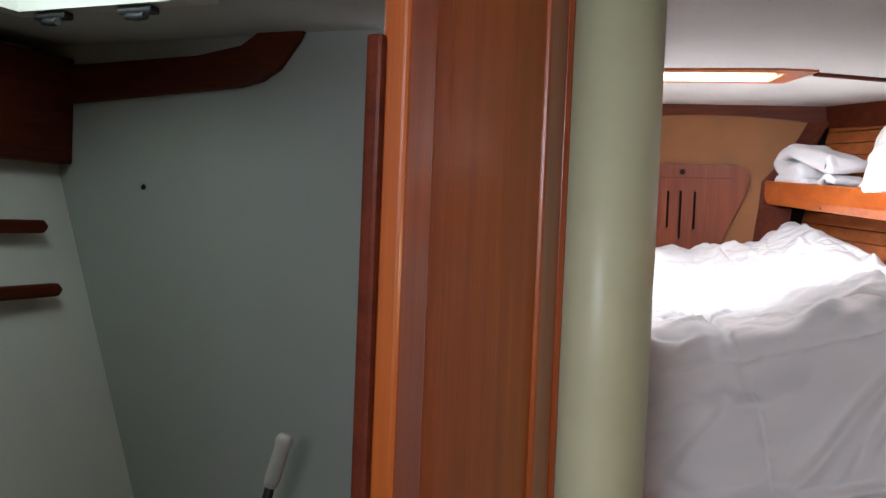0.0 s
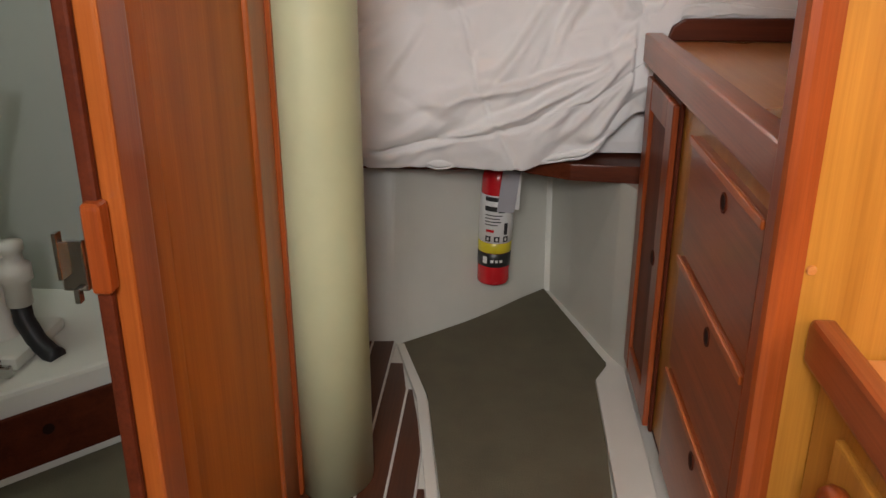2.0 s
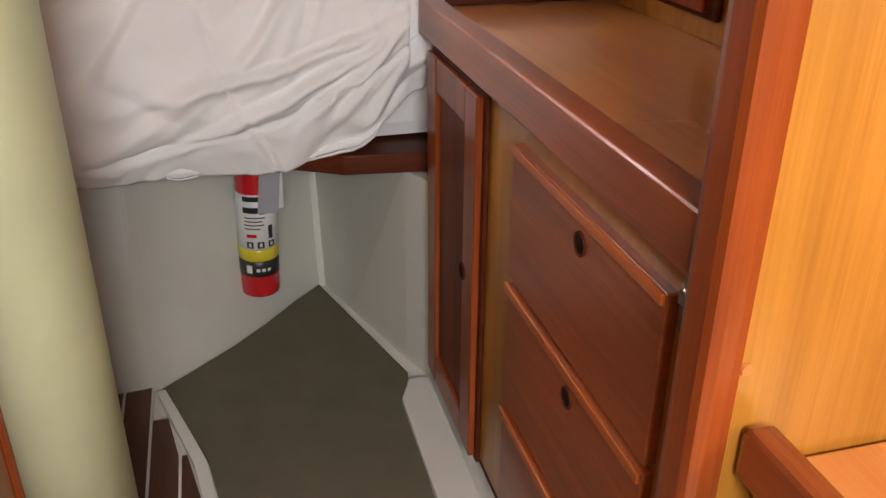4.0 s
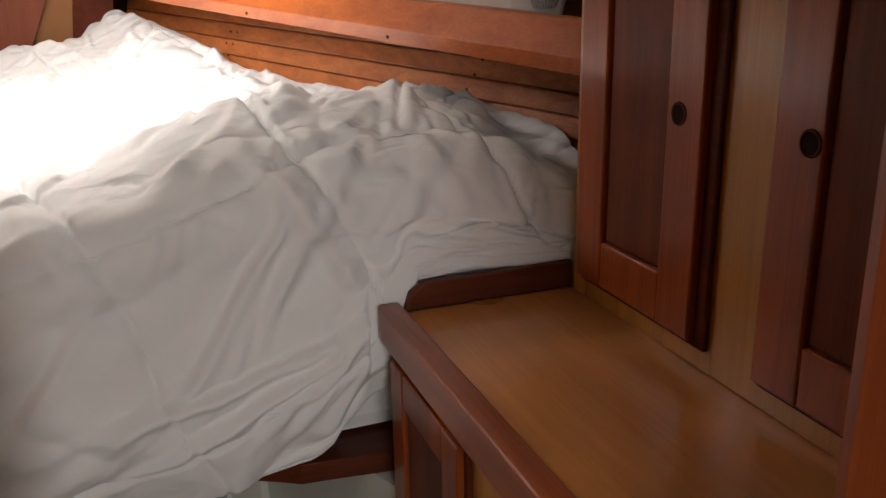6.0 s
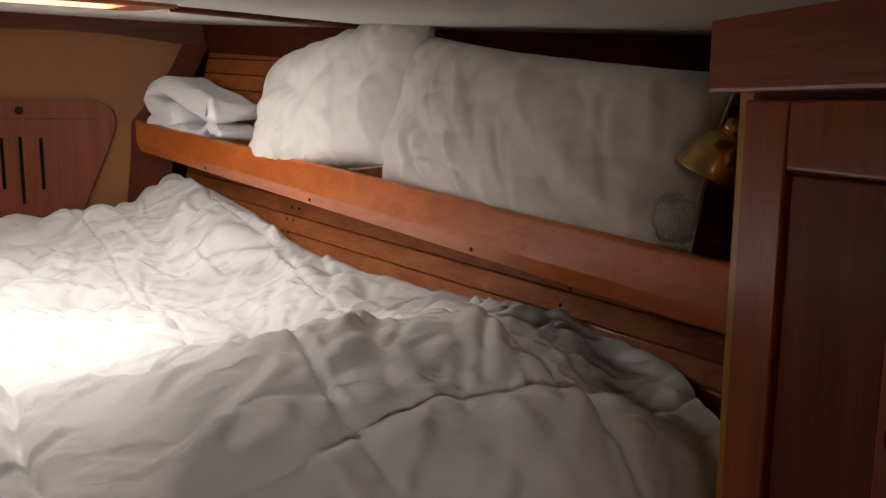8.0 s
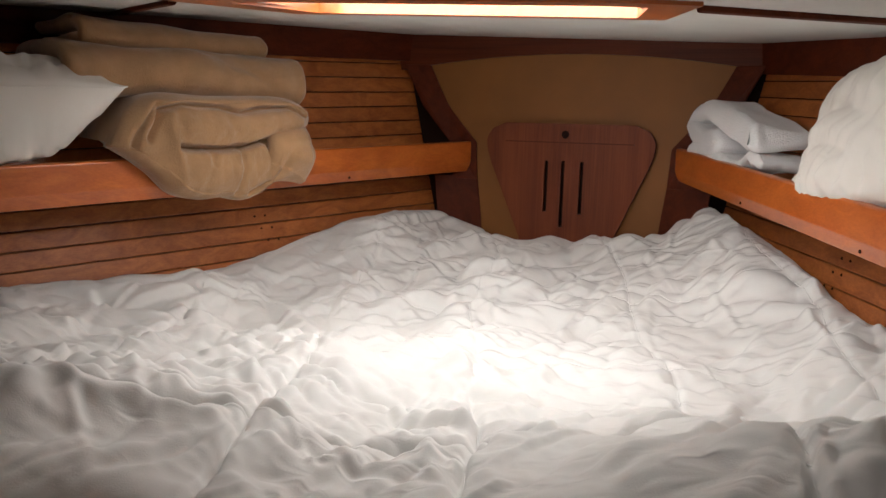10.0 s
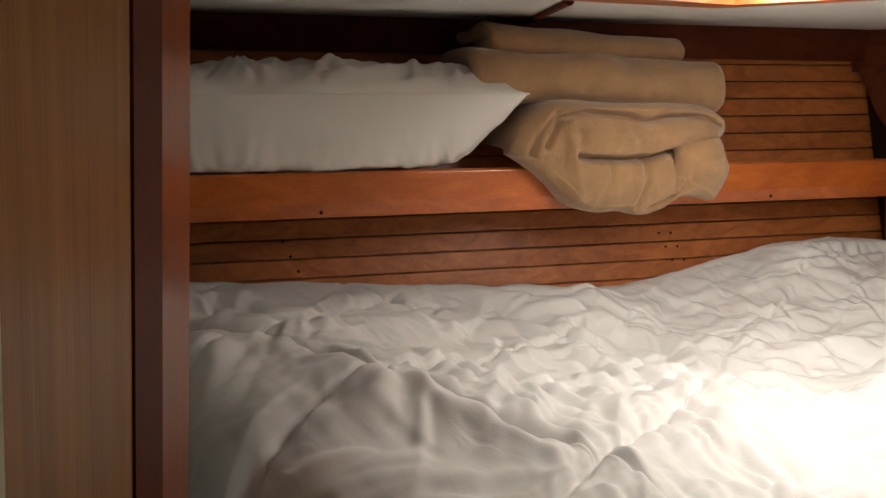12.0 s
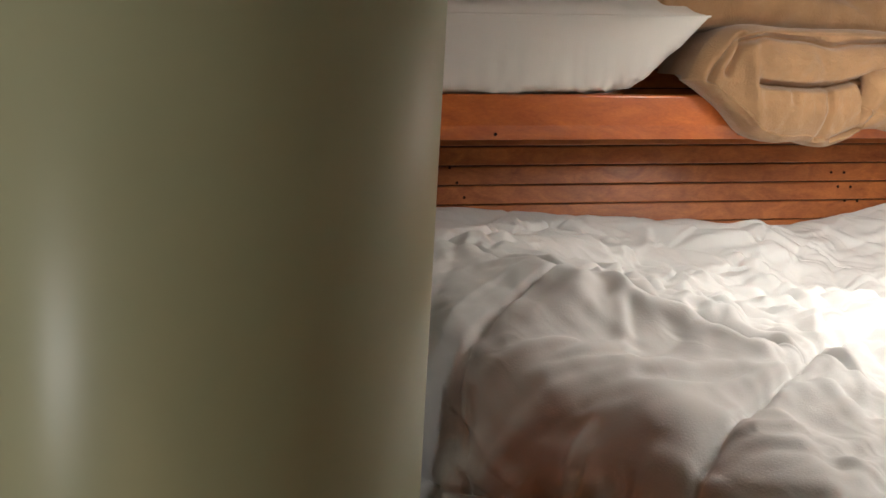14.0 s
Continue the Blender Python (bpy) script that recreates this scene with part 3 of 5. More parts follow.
def reading_lamp(base, way, dish, tilt, label):
    """A brass gimbal lamp: base plate, arm, joint and bell shade."""
    w = Vector(way).normalized()
    b = Vector(base)
    t = thing("reading_lamp", b, label, "lamp", "brass reading lamps")
    part("base_plate", lathe([(0, 0), (0.044, 0), (0.046, 0.004), (0.043, 0.009), (0.036, 0.011), (0.029, 0.016), (0, 0.017)], facing(*b, w), 40), BRASS, t, "", True)
    part("rim", lathe([(0.046, -0.001), (0.050, 0.003), (0.048, 0.009), (0.044, 0.007)], facing(*b, w), 40), BRASS, t, "", True)
    d = Vector(dish)
    mid = b + w * 0.055
    part("arm", tube([b + w * 0.012, b + w * 0.035, mid, mid.lerp(d, 0.45) + Vector((0, 0, 0.028)), d + Vector((0, 0, 0.030))], 0.0075), BRASS, t, "", True)
    part("knuckle", lathe([(0, -0.014), (0.010, -0.013), (0.013, 0), (0.010, 0.013), (0, 0.014)], facing(*mid, (0, 0.3, 1)), 20), BRASS, t, "", True)
    part("switch", lathe([(0, 0), (0.006, 0), (0.007, 0.016), (0.004, 0.020), (0, 0.021)], facing(*(b + w * 0.016 + Vector((0, 0, -0.022))), w), 14), BRASS, t, "", True)
    ax = Vector(tilt).normalized()
    sh = part("shade", lathe([(0.010, 0.050), (0.018, 0.048), (0.031, 0.038), (0.040, 0.020), (0.045, -0.004), (0.048, -0.016), (0.050, -0.018), (0.046, -0.016), (0.042, -0.002), (0.036, 0.020), (0.026, 0.034), (0.008, 0.043)], facing(*d, -ax) @ Matrix.Scale(0.92, 4), 40), BRASS, t, "polished brass bell shade", True)
    part("cap", lathe([(0, 0.044), (0.012, 0.045), (0.012, 0.066), (0.008, 0.070), (0, 0.071)], facing(*d, -ax) @ Matrix.Scale(0.92, 4), 20), BRASS, sh, "", True)
    return t


reading_lamp((UX - 0.001, 1.368, 1.421), (-1, 0, 0), (0.803, 1.416, 1.380), (-0.25, 0.75, -0.72), "brass gimbal reading lamp on the wall cabinet between its doors")
reading_lamp((0.960, 1.8005, 1.43), (0, 1, 0), (0.915, 1.905, 1.395), (-0.3, 0.3, -0.9), "brass gimbal reading lamp beside the berth pillows")


# ---- floor finishes ----
def build_sole():
    mat = [(-0.035, 1.910), (0.05, 1.980), (0.13, 2.050), (0.205, 2.127), (0.29, 2.225), (0.354, 2.293), (0.492, 1.84), (0.461, 1.73), (0.444, 1.27), (0.44, 0.85), (0.44, -1.2), (0.20, -1.2), (0.17, 0.85), (0.115, 1.27), (0.06, 1.65)]
    solid("floor_mat", prism(mat, -0.0115, 0.0, 0.002), MAT, "olive grey rubber floor mat with a curved forward edge", "mat")
    step = [(0.455, 1.735), (0.485, 1.80), (0.531, 1.80), (0.531, 0.85), (0.448, 0.85), (0.452, 1.27)]
    solid("floor_edge", prism(step, -0.0118, 0.012, 0.004), GELCOAT, "cream moulded floor margin beside the cabinet", "floor", "structure")
    strip = [(-0.045, 1.90), (-0.026, 1.902), (0.054, 1.65), (0.109, 1.27), (0.163, 0.85), (0.19, -1.2), (0.165, -1.2), (0.138, 0.85), (0.087, 1.27), (0.032, 1.64)]
    solid("floor_strip", prism(strip, -0.0118, 0.004, 0.002), GELCOAT, "cream strip between boards and mat", "floor", "structure")
    s = thing("sole_boards", (-0.05, 0.6, -0.012), "dark teak sole boards with pale joint strips", "floor", kind="structure")
    edge = [(0.165, -1.2), (0.138, 0.85), (0.087, 1.27), (0.032, 1.64), (-0.045, 1.90)]

    def right_at(y):
        for (xa, ya), (xb, yb) in zip(edge, edge[1:]):
            if ya <= y <= yb:
                return xa + (xb - xa) * (y - ya) / (yb - ya)
        return edge[-1][0]

    x = -0.165
    while x < 0.15:
        x1 = x + 0.052
        ys = np.linspace(-1.2, 1.925, 26)
        top = [(min(x1, right_at(y) - 0.003), y) for y in ys if right_at(y) - 0.003 > x + 0.006]
        if len(top) > 2:
            low = [(x, top[-1][1]), (x, top[0][1])]
            part("board", prism(top + low, -0.011, 0.001), SOLE, s)
            part("joint", prism([(min(px + 0.005, right_at(py) - 0.002), py) for px, py in top] + [(p[0], p[1]) for p in top[::-1]], -0.011, 0.0) if x1 < 0.1 else box(x1, x1 + 0.004, -1.2, 0.6, -0.011, 0.0, 0), GELCOAT, s, "pale holly joint strip")
        x = x1 + 0.006


build_sole()


# ---- under the berth ----
def build_under_berth():
    curve = [(-0.62, 1.90), (-0.30, 1.905), (-0.11, 1.91), (-0.035, 1.925), (0.05, 1.995), (0.13, 2.065), (0.21, 2.145), (0.29, 2.238), (0.356, 2.305), (0.372, 2.302), (0.42, 2.16), (0.50, 1.90), (0.515, 1.835)]
    fine = [tuple(p) for p in smooth_path(curve[:9], 48)]
    curve = fine + curve[9:-2] + [(0.505, 1.905), (0.540, 1.8235)]
    back = [(x, y + 0.05 + 0.02 * i / len(curve)) for i, (x, y) in enumerate(curve)]
    back[-1], back[-2], back[-3] = (0.57, 1.84), (0.55, 1.93), (0.48, 2.2)
    bm = bmesh.new()
    n = len(curve)
    a = [bm.verts.new((x, y, -0.012)) for x, y in curve]
    lean = [0.13 * float(1 - sstep(0.36, 0.52, x)) for x, y in curve]
    c = [bm.verts.new((x, y + k, 0.455)) for (x, y), k in zip(curve, lean)]
    d = [bm.verts.new((x, y, -0.012)) for x, y in back]
    e = [bm.verts.new((x, y + k, 0.455)) for (x, y), k in zip(back, lean)]
    for i in range(n - 1):
        bm.faces.new((a[i], a[i + 1], c[i + 1], c[i]))
        bm.faces.new((d[i], e[i], e[i + 1], d[i + 1]))
        bm.faces.new((c[i], c[i + 1], e[i + 1], e[i]))
    bmesh.ops.recalc_face_normals(bm, faces=bm.faces)
    solid("wall_under_berth", bm, RECESS_SHADED, "cream moulded recess under the berth, greyed to carry shade, with a curved face", "wall", "structure", smooth=False)
    bm = prism([(-0.60, 1.975), (0.25, 1.975), (0.38, 1.895), (0.53, 1.88), (0.90, 1.86), (1.10, 1.90), (0.13, 3.74), (-0.65, 3.74), (-1.55, 1.90)], 0.458, 0.50, 0.004)
    solid("berth_platform", bm, MAHOGANY_DARK_X, "dark mahogany berth base board", "berth")
    bm = prism([(-0.58, 1.965), (0.80, 1.965), (1.00, 2.06), (0.10, 3.66), (-0.62, 3.66), (-1.42, 2.06), (-1.30, 1.965)], 0.502, 0.86, 0.04)
    solid("mattress", bm, COTTON, "white mattress hidden under the duvet", "mattress")


build_under_berth()


# ---- bow bulkhead ----
def build_bow():
    y = 3.775
    def hw(z):
        return float(np.interp(z, [0.8, 1.2, 1.30, 1.417, 1.53, 1.66, 1.75], [0.24, 0.285, 0.298, 0.305, 0.405, 0.470, 0.495]))
    zs = np.linspace(0.8, 1.66, 30)
    top = [(XC + 0.470 - 0.940 * i / 16, y, 1.66 + 0.035 * (1 - ((i - 8) / 8) ** 2)) for i in range(17)]
    pts = [(XC - hw(z), y, z) for z in zs] + top[::-1][1:-1] + [(XC + hw(z), y, z) for z in zs[::-1]]
    t = thing("wall_bow", (XC, y, 0.8), "tan veneered bow bulkhead with an arched top", "wall", kind="structure")
    part("panel", slab(pts, (0, 1, 0), 0.03), TAN, t)
    band = [(XC - 0.60, y - 0.012, 1.64)] + [(p[0], y - 0.012, p[2]) for p in top[::-1]] + [(XC + 0.60, y - 0.012, 1.64), (XC + 0.60, y - 0.012, 1.80), (XC - 0.60, y - 0.012, 1.80)]
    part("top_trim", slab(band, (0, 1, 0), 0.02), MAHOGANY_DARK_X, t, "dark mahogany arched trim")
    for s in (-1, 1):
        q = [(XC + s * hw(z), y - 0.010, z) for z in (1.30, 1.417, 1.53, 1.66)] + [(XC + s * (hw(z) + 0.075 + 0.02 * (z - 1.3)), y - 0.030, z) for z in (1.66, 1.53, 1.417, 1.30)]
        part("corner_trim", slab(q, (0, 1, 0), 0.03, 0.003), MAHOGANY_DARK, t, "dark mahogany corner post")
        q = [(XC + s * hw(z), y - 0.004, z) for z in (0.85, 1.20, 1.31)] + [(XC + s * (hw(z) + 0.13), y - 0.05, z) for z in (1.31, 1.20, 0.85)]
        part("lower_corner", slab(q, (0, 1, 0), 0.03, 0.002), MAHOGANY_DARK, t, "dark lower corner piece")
    # locker door with slots
    d = thing("anchor_locker_door", (XC, y - 0.02, 1.05), "reddish mahogany locker door with three vent slots", "door")
    def dhw(z):
        return float(np.interp(z, [1.0, 1.114, 1.25, 1.36, 1.40, 1.43, 1.455, 1.472, 1.484], [0.115, 0.140, 0.198, 0.246, 0.259, 0.261, 0.252, 0.236, 0.20]))
    zs = list(np.linspace(1.02, 1.484, 26))
    outline = [(XC - dhw(z), z) for z in zs] + [(XC + dhw(z), z) for z in zs[::-1]]
    slots = [(-0.066, 1.212, 1.369), (-0.014, 1.166, 1.371), (0.044, 1.209, 1.369)]
    # Near-black sheet supplies the shade behind the slots.
    edge = part("back", slab([(x, y - 0.004, z) for x, z in outline], (0, 1, 0), 0.003), SHADE_AND_FITTINGS, d)
    # face built in strips so that the slots go through it
    bm = bmesh.new()
    xs = sorted({-0.27, 0.27, *[v for dx, _, _ in slots for v in (dx - 0.0055, dx + 0.0055)]})
    zc = sorted({*zs, *[v for _, a, b in slots for v in (a, b)]})
    for i in range(len(zc) - 1):
        z0, z1 = zc[i], zc[i + 1]
        for j in range(len(xs) - 1):
            x0, x1 = xs[j], xs[j + 1]
            if any(abs((x0 + x1) / 2 - dx) < 0.004 and a - 1e-6 <= z0 and z1 <= b + 1e-6 for dx, a, b in slots):
                continue
            q = []
            for xx, zz in ((x0, z0), (x1, z0), (x1, z1), (x0, z1)):
                q.append((XC + max(-dhw(zz), min(dhw(zz), xx)), y - 0.018, zz))
            if abs(q[0][0] - q[1][0]) + abs(q[2][0] - q[3][0]) < 1e-5:
                continue
            bm.faces.new([bm.verts.new(p) for p in q])
    bmesh.ops.remove_doubles(bm, verts=bm.verts, dist=0.0002)
    bmesh.ops.solidify(bm, geom=list(bm.faces), thickness=-0.012)
    part("face", bm, MAHOGANY_MATT, d)
    part("finger_hole", lathe([(0, 0.001), (0.0115, 0.001), (0.012, 0)], facing(XC - 0.011, y - 0.031, 1.451, (0, -1, 0)), 20), SHADE_AND_FITTINGS, d, "finger hole, its inner shade a dark disc")
    part("upper_rail", slab([(XC - 0.20, y - 0.0305, 1.425), (XC + 0.20, y - 0.0305, 1.425), (XC + 0.20, y - 0.0305, 1.428), (XC - 0.20, y - 0.0305, 1.428)], (0, -1, 0), 0.001), MAHOGANY_DARK_X, d)
    return edge


build_bow()


# ---- hull lining, shelves, top bands ----
def build_sides():
    for left in (False, True):
        word = "port" if left else "starboard"
        sx = (lambda x: 2 * XC - x) if left else (lambda x: x)
        y0, y1 = (1.82, 3.80)
        t = thing("hull_lining_" + word, (sx(0.6), 2.8, 0.9), "varnished oak hull lining planks with dark joints", "lining", kind="structure")
        w = Vector((lining_x(y1) - lining_x(y0), y1 - y0, 0))
        back = [(sx(lining_x(y, z) + 0.022), y, z) for y, z in ((y0, 0.85), (y1, 0.85), (y1, 1.76), (y0, 1.76))]
        part("backing", slab(back, (-1 if left else 1, 0.5, 0), 0.02), SHADE_AND_FITTINGS, t)
        z = 0.86
        while z < 1.68:
            h = 0.043
            ps = []
            for yy, zz in ((y0, z), (y1, z + 0.125), (y1, z + 0.125 + h), (y0, z + h)):
                ps.append((sx(lining_x(yy, zz)), yy, zz))
            part("plank", slab(ps, (-1 if left else 1, 0.5, 0), 0.016, 0.0035), PLANK, t)
            z += h + 0.0025
        for sy in (2.36, 2.40, 3.22, 3.25):
            for dz in (0, 0.034, 0.068):
                zz = 1.09 + dz + 0.04 * (sy - 2.3)
                yy = sy - dz * 0.4
                part("screw", lathe([(0, 0), (0.0035, 0), (0.003, 0.0015), (0, 0.002)], facing(sx(lining_x(yy, zz) - 0.0005), yy, zz, (1 if left else -1, -0.55, 0)), 10), SHADE_AND_FITTINGS, t) if abs(sy - 2.38) > 0.03 or sy == 2.36 else None
        # shelf
        sh = thing("shelf_" + word, (sx(0.5), 2.8, 1.25), "orange teak bookshelf board with a tall front fiddle", "shelf")
        s0, s1 = -0.515, 1.60
        out = (-RN.x if left else RN.x, RN.y, 0)
        bm = bmesh.new()
        rings = []
        for s in (s0, s1):
            ring = []
            for o, h in ((0.0, 0.030), (0.0, 0.092), (0.004, 0.096), (0.019, 0.096), (0.022, 0.092), (0.022, 0.0), (0.011, 0.0)):
                x, y = side(s, o, left)
                ring.append(bm.verts.new((x, y, fiddle_low(y, left) + h)))
            rings.append(ring)
        n = len(rings[0])
        for k in range(n):
            bm.faces.new((rings[0][k], rings[0][(k + 1) % n], rings[1][(k + 1) % n], rings[1][k]))
        for ring in rings:
            bm.faces.new(ring)
        part("fiddle", bevel(bm, 0.002), TEAK_Y, sh, "orange teak front fiddle with a chamfered lower edge")
        a, b = side(s0, 0.0225, left), side(s1, 0.0225, left)
        pb = [(*a, fiddle_low(a[1], left) + 0.014), (*b, fiddle_low(b[1], left) + 0.014), (b[0], b[1] + 0.02, fiddle_low(b[1], left) + 0.014), (sx(lining_x(a[1], 1.25) - 0.004), a[1], fiddle_low(a[1], left) + 0.014)]
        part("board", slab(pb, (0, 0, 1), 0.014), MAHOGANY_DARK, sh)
        for s in (0.0, 0.55, 1.10):
            x, y = side(s, 0.006, left)
            part("screw", lathe([(0, 0), (0.004, 0), (0.0035, 0.0015), (0, 0.002)], facing(x, y, fiddle_low(y, left) + 0.012, (-out[0], -out[1], 0)), 10), SHADE_AND_FITTINGS, sh)
        # dark band under the headliner
        pb = []
        for yy in np.linspace(1.82, 3.80, 9):
            pb.append((sx(lining_x(yy, 1.6) - 0.020), yy, ceil_z(yy, sx(lining_x(yy, 1.6))) - 0.085))
        for yy in np.linspace(3.80, 1.82, 9):
            pb.append((sx(lining_x(yy, 1.6) - 0.030), yy, ceil_z(yy, sx(lining_x(yy, 1.6))) + 0.04))
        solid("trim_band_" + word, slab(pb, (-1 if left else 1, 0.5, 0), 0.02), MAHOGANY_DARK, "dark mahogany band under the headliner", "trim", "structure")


build_sides()


# ---- hatch ----
def build_hatch():
    t = thing("hatch", (-0.22, 2.555, 1.66), "deck hatch with a varnished wooden frame and self-glowing acrylic", "hatch")
    def ring(x0, x1, y0, y1, c):
        return [(x0 + c, y0), (x1 - c, y0), (x1, y0 + c * 0.4), (x1 - c, y1), (x0 + c, y1), (x0, y0 + c * 0.4)]
    outer, inner = ring(-0.70, 0.215, 2.37, 2.735, 0.09), ring(-0.585, 0.135, 2.43, 2.68, 0.05)
    bm = bmesh.new()
    o0 = [bm.verts.new((x, y, ceil_z(y, x) - 0.006)) for x, y in outer]
    i0 = [bm.verts.new((x, y, ceil_z(y, x) - 0.006)) for x, y in inner]
    i1 = [bm.verts.new((x, y, 1.6885)) for x, y in inner]
    o1 = [bm.verts.new((x, y, ceil_z(y, x) + 0.002)) for x, y in outer]
    for k in range(6):
        j = (k + 1) % 6
        bm.faces.new((o0[k], o0[j], i0[j], i0[k]))
        bm.faces.new((i0[k], i0[j], i1[j], i1[k]))
        bm.faces.new((o1[k], o1[j], o0[j], o0[k]))
    part("frame", bm, TEAK_Y, t, "varnished teak hatch frame")
    part("acrylic", prism(inner, 1.689, 1.697), GLOW_PANE, t, "translucent acrylic with daylight put in as glow")


build_hatch()


# ---- duvet ----
def hem_z(x):
    return 0.49 + 0.03 * sstep(0.25, 0.40, x) + 0.11 * sstep(0.40, 0.53, x) + 0.19 * sstep(0.535, 0.60, x)


def bed_top(x, y):
    """Height of the duvet's top before its creases."""
    off = np.abs(x - XC)
    edge = np.maximum(0.2, lining_x(y, 1.1) - XC)
    e = np.clip(off / edge, 0, 1.2)
    z = 0.985 + 0.0 * x
    z = z + 0.150 * sstep(-0.15, 0.45, x) * (1 - 0.75 * sstep(0.62, 0.98, x)) * np.exp(-(((y - 2.15) / 0.23) ** 2))
    z = z + 0.085 * np.exp(-(((x + 0.90) / 0.40) ** 2)) * np.exp(-(((y - 2.12) / 0.26) ** 2))
    z = z + 0.076 * sstep(0.55, 1.0, e) * np.where(x > XC, sstep(2.0, 2.5, y), 1.0) * (1 - 0.25 * sstep(2.7, 3.3, y))
    z = z + 0.122 * sstep(2.95, 3.65, y)
    z = z + 0.030 * sstep(0.25, 0.9, e) * sstep(2.95, 3.5, y)
    z = z + 0.022 * sstep(2.5, 3.1, y) * sstep(0.15, 0.6, e) * (x > XC)
    return z


def build_duvet():
    nx, nh, nc, nt = 470, 100, 26, 400
    yf, rad = 1.862, 0.13
    u = np.linspace(0, 1, nx)
    xl0, xr0 = -1.46, 0.985
    rows, arc, hang = [], [], []
    s = 0.0
    xe = xl0 + (xr0 - xl0) * u
    ztop = bed_top(xe, np.full(nx, yf + rad))
    hz = hem_z(xe)
    for k in range(5):
        f = k / 5
        rows.append(np.stack([xe, np.full(nx, yf + 0.05 * (1 - f) ** 2 + 0.004), hz + 0.05 * (1 - f) - 0.0], 1))
        arc.append(-0.05 * (1 - f) - 0.6)
        hang.append(1.0)
    for k in range(nh):
        f = k / nh
        z = hz + (ztop - rad - hz) * f
        bulge = -0.028 * np.sin(np.pi * np.minimum(1, f * 1.1)) + 0.02 * (1 - f) ** 3
        rows.append(np.stack([xe, np.full(nx, yf + bulge), z], 1))
        arc.append(-0.6 + 0.5 * f)
        hang.append(1.0)
    for k in range(nc):
        a = k / nc * np.pi / 2
        rows.append(np.stack([xe, np.full(nx, yf + rad * (1 - np.cos(a))), ztop - rad * (1 - np.sin(a))], 1))
        arc.append(-0.1 + 0.1 * k / nc * 2)
        hang.append(1 - k / nc)
    for k in range(nt + 1):
        y = yf + rad + (3.752 - yf - rad) * k / nt
        w = float(sstep(0, 0.12, k / nt))
        xr = xr0 * (1 - w) + (float(lining_x(y, 1.06)) - 0.004) * w
        xr = min(xr, float(lining_x(y, 1.06)) - 0.004)
        xl = 2 * XC - xr if w > 0.99 else max(xl0 * (1 - w) + (2 * XC - xr) * w, 2 * XC - (float(lining_x(y, 1.06)) - 0.004))
        x = xl + (xr - xl) * u
        rows.append(np.stack([x, np.full(nx, y), bed_top(x, np.full(nx, y))], 1))
        arc.append(0.1 + (y - yf - rad))
        hang.append(0.0)
    P = np.array(rows)
    A = np.array(arc)[:, None] * np.ones((1, nx))
    Hn = np.array(hang)[:, None] * np.ones((1, nx))
    X = P[..., 0]
    N = normals(P)
    if N[-20, nx // 2, 2] < 0:
        N = -N
    w = wrinkle(X, A, 3) * (1 - 0.35 * Hn)
    # long soft drapes in the hanging part
    w = w + 0.010 * Hn * gn(X * 4.5 + A * 2.2, A * 1.1, 21) + 0.012 * Hn * puffs(X, A, 0.9, 3.0, 6.0, 22)
    # fan of small creases on the port side
    fan = np.exp(-(((X + 0.45) / 0.42) ** 2) - (((A - 0.55) / 0.36) ** 2))
    w = w + 0.046 * fan * puffs(X, A, -0.30, 3.2, 13.0, 31) + 0.016 * fan * puffs(X, A, -0.55, 3.0, 24.0, 33)
    # crumpled middle and bow
    crumple = sstep(0.55, 1.1, A) * (0.45 + 0.55 * sstep(-0.2, 0.4, gn(X * 2.3, A * 2.3, 35)))
    w = w + 0.040 * crumple * puffs(X, A, 1.2, 1.6, 7.5, 38) + 0.020 * crumple * puffs(X, A, 0.3, 2.0, 14.0, 36)
    # single sharp creases: down the hanging side, fanning from the cabinet's corner, and short ones over the top
    rng = np.random.RandomState(12)
    lines = [(0.53, -0.33, 0.53 - 0.10 - 0.50 * rng.rand(), -0.38 - 0.20 * rng.rand(), 0.012, 0.010) for _ in range(9)]
    lines += [(0.42, -0.02, 0.16, -0.40, 0.014, 0.016), (0.10, -0.08, -0.06, -0.36, 0.018, 0.012), (0.22, -0.30, -0.05, -0.50, 0.016, 0.010), (0.30, 0.10, 0.52, -0.30, 0.016, 0.012)]
    for _ in range(46):
        x0, a0, t, ln = -0.7 + 1.5 * rng.rand(), -0.55 + 0.95 * rng.rand(), 0.5 + 1.6 * rng.rand(), 0.12 + 0.26 * rng.rand()
        lines.append((x0, a0, x0 + ln * math.cos(t), a0 + ln * math.sin(t), 0.007 + 0.012 * rng.rand(), 0.004 + 0.006 * rng.rand()))
    for _ in range(110):
        x0, a0, t, ln = -1.25 + 2.1 * rng.rand(), 0.1 + 1.6 * rng.rand(), math.pi * rng.rand(), 0.07 + 0.17 * rng.rand()
        lines.append((x0, a0, x0 + ln * math.cos(t), a0 + ln * math.sin(t), 0.007 + 0.011 * rng.rand(), 0.004 + 0.006 * rng.rand()))
    bx, ba = X + 0.02 * gn(X * 5, A * 5, 61), A + 0.02 * gn(X * 5, A * 5, 62)
    for _ in range(18):
        x0, a0, ln = -1.20 + 1.25 * rng.rand(), -0.05 + 0.75 * rng.rand(), 0.20 + 0.28 * rng.rand()
        t = 2.35 + 0.5 * float(gn(x0 * 2, a0 * 2, 5)) + 0.35 * (rng.rand() - 0.5)
        lines.append((x0, a0, x0 + ln * math.cos(t), a0 + ln * math.sin(t), 0.009 + 0.009 * rng.rand(), 0.004 + 0.004 * rng.rand()))
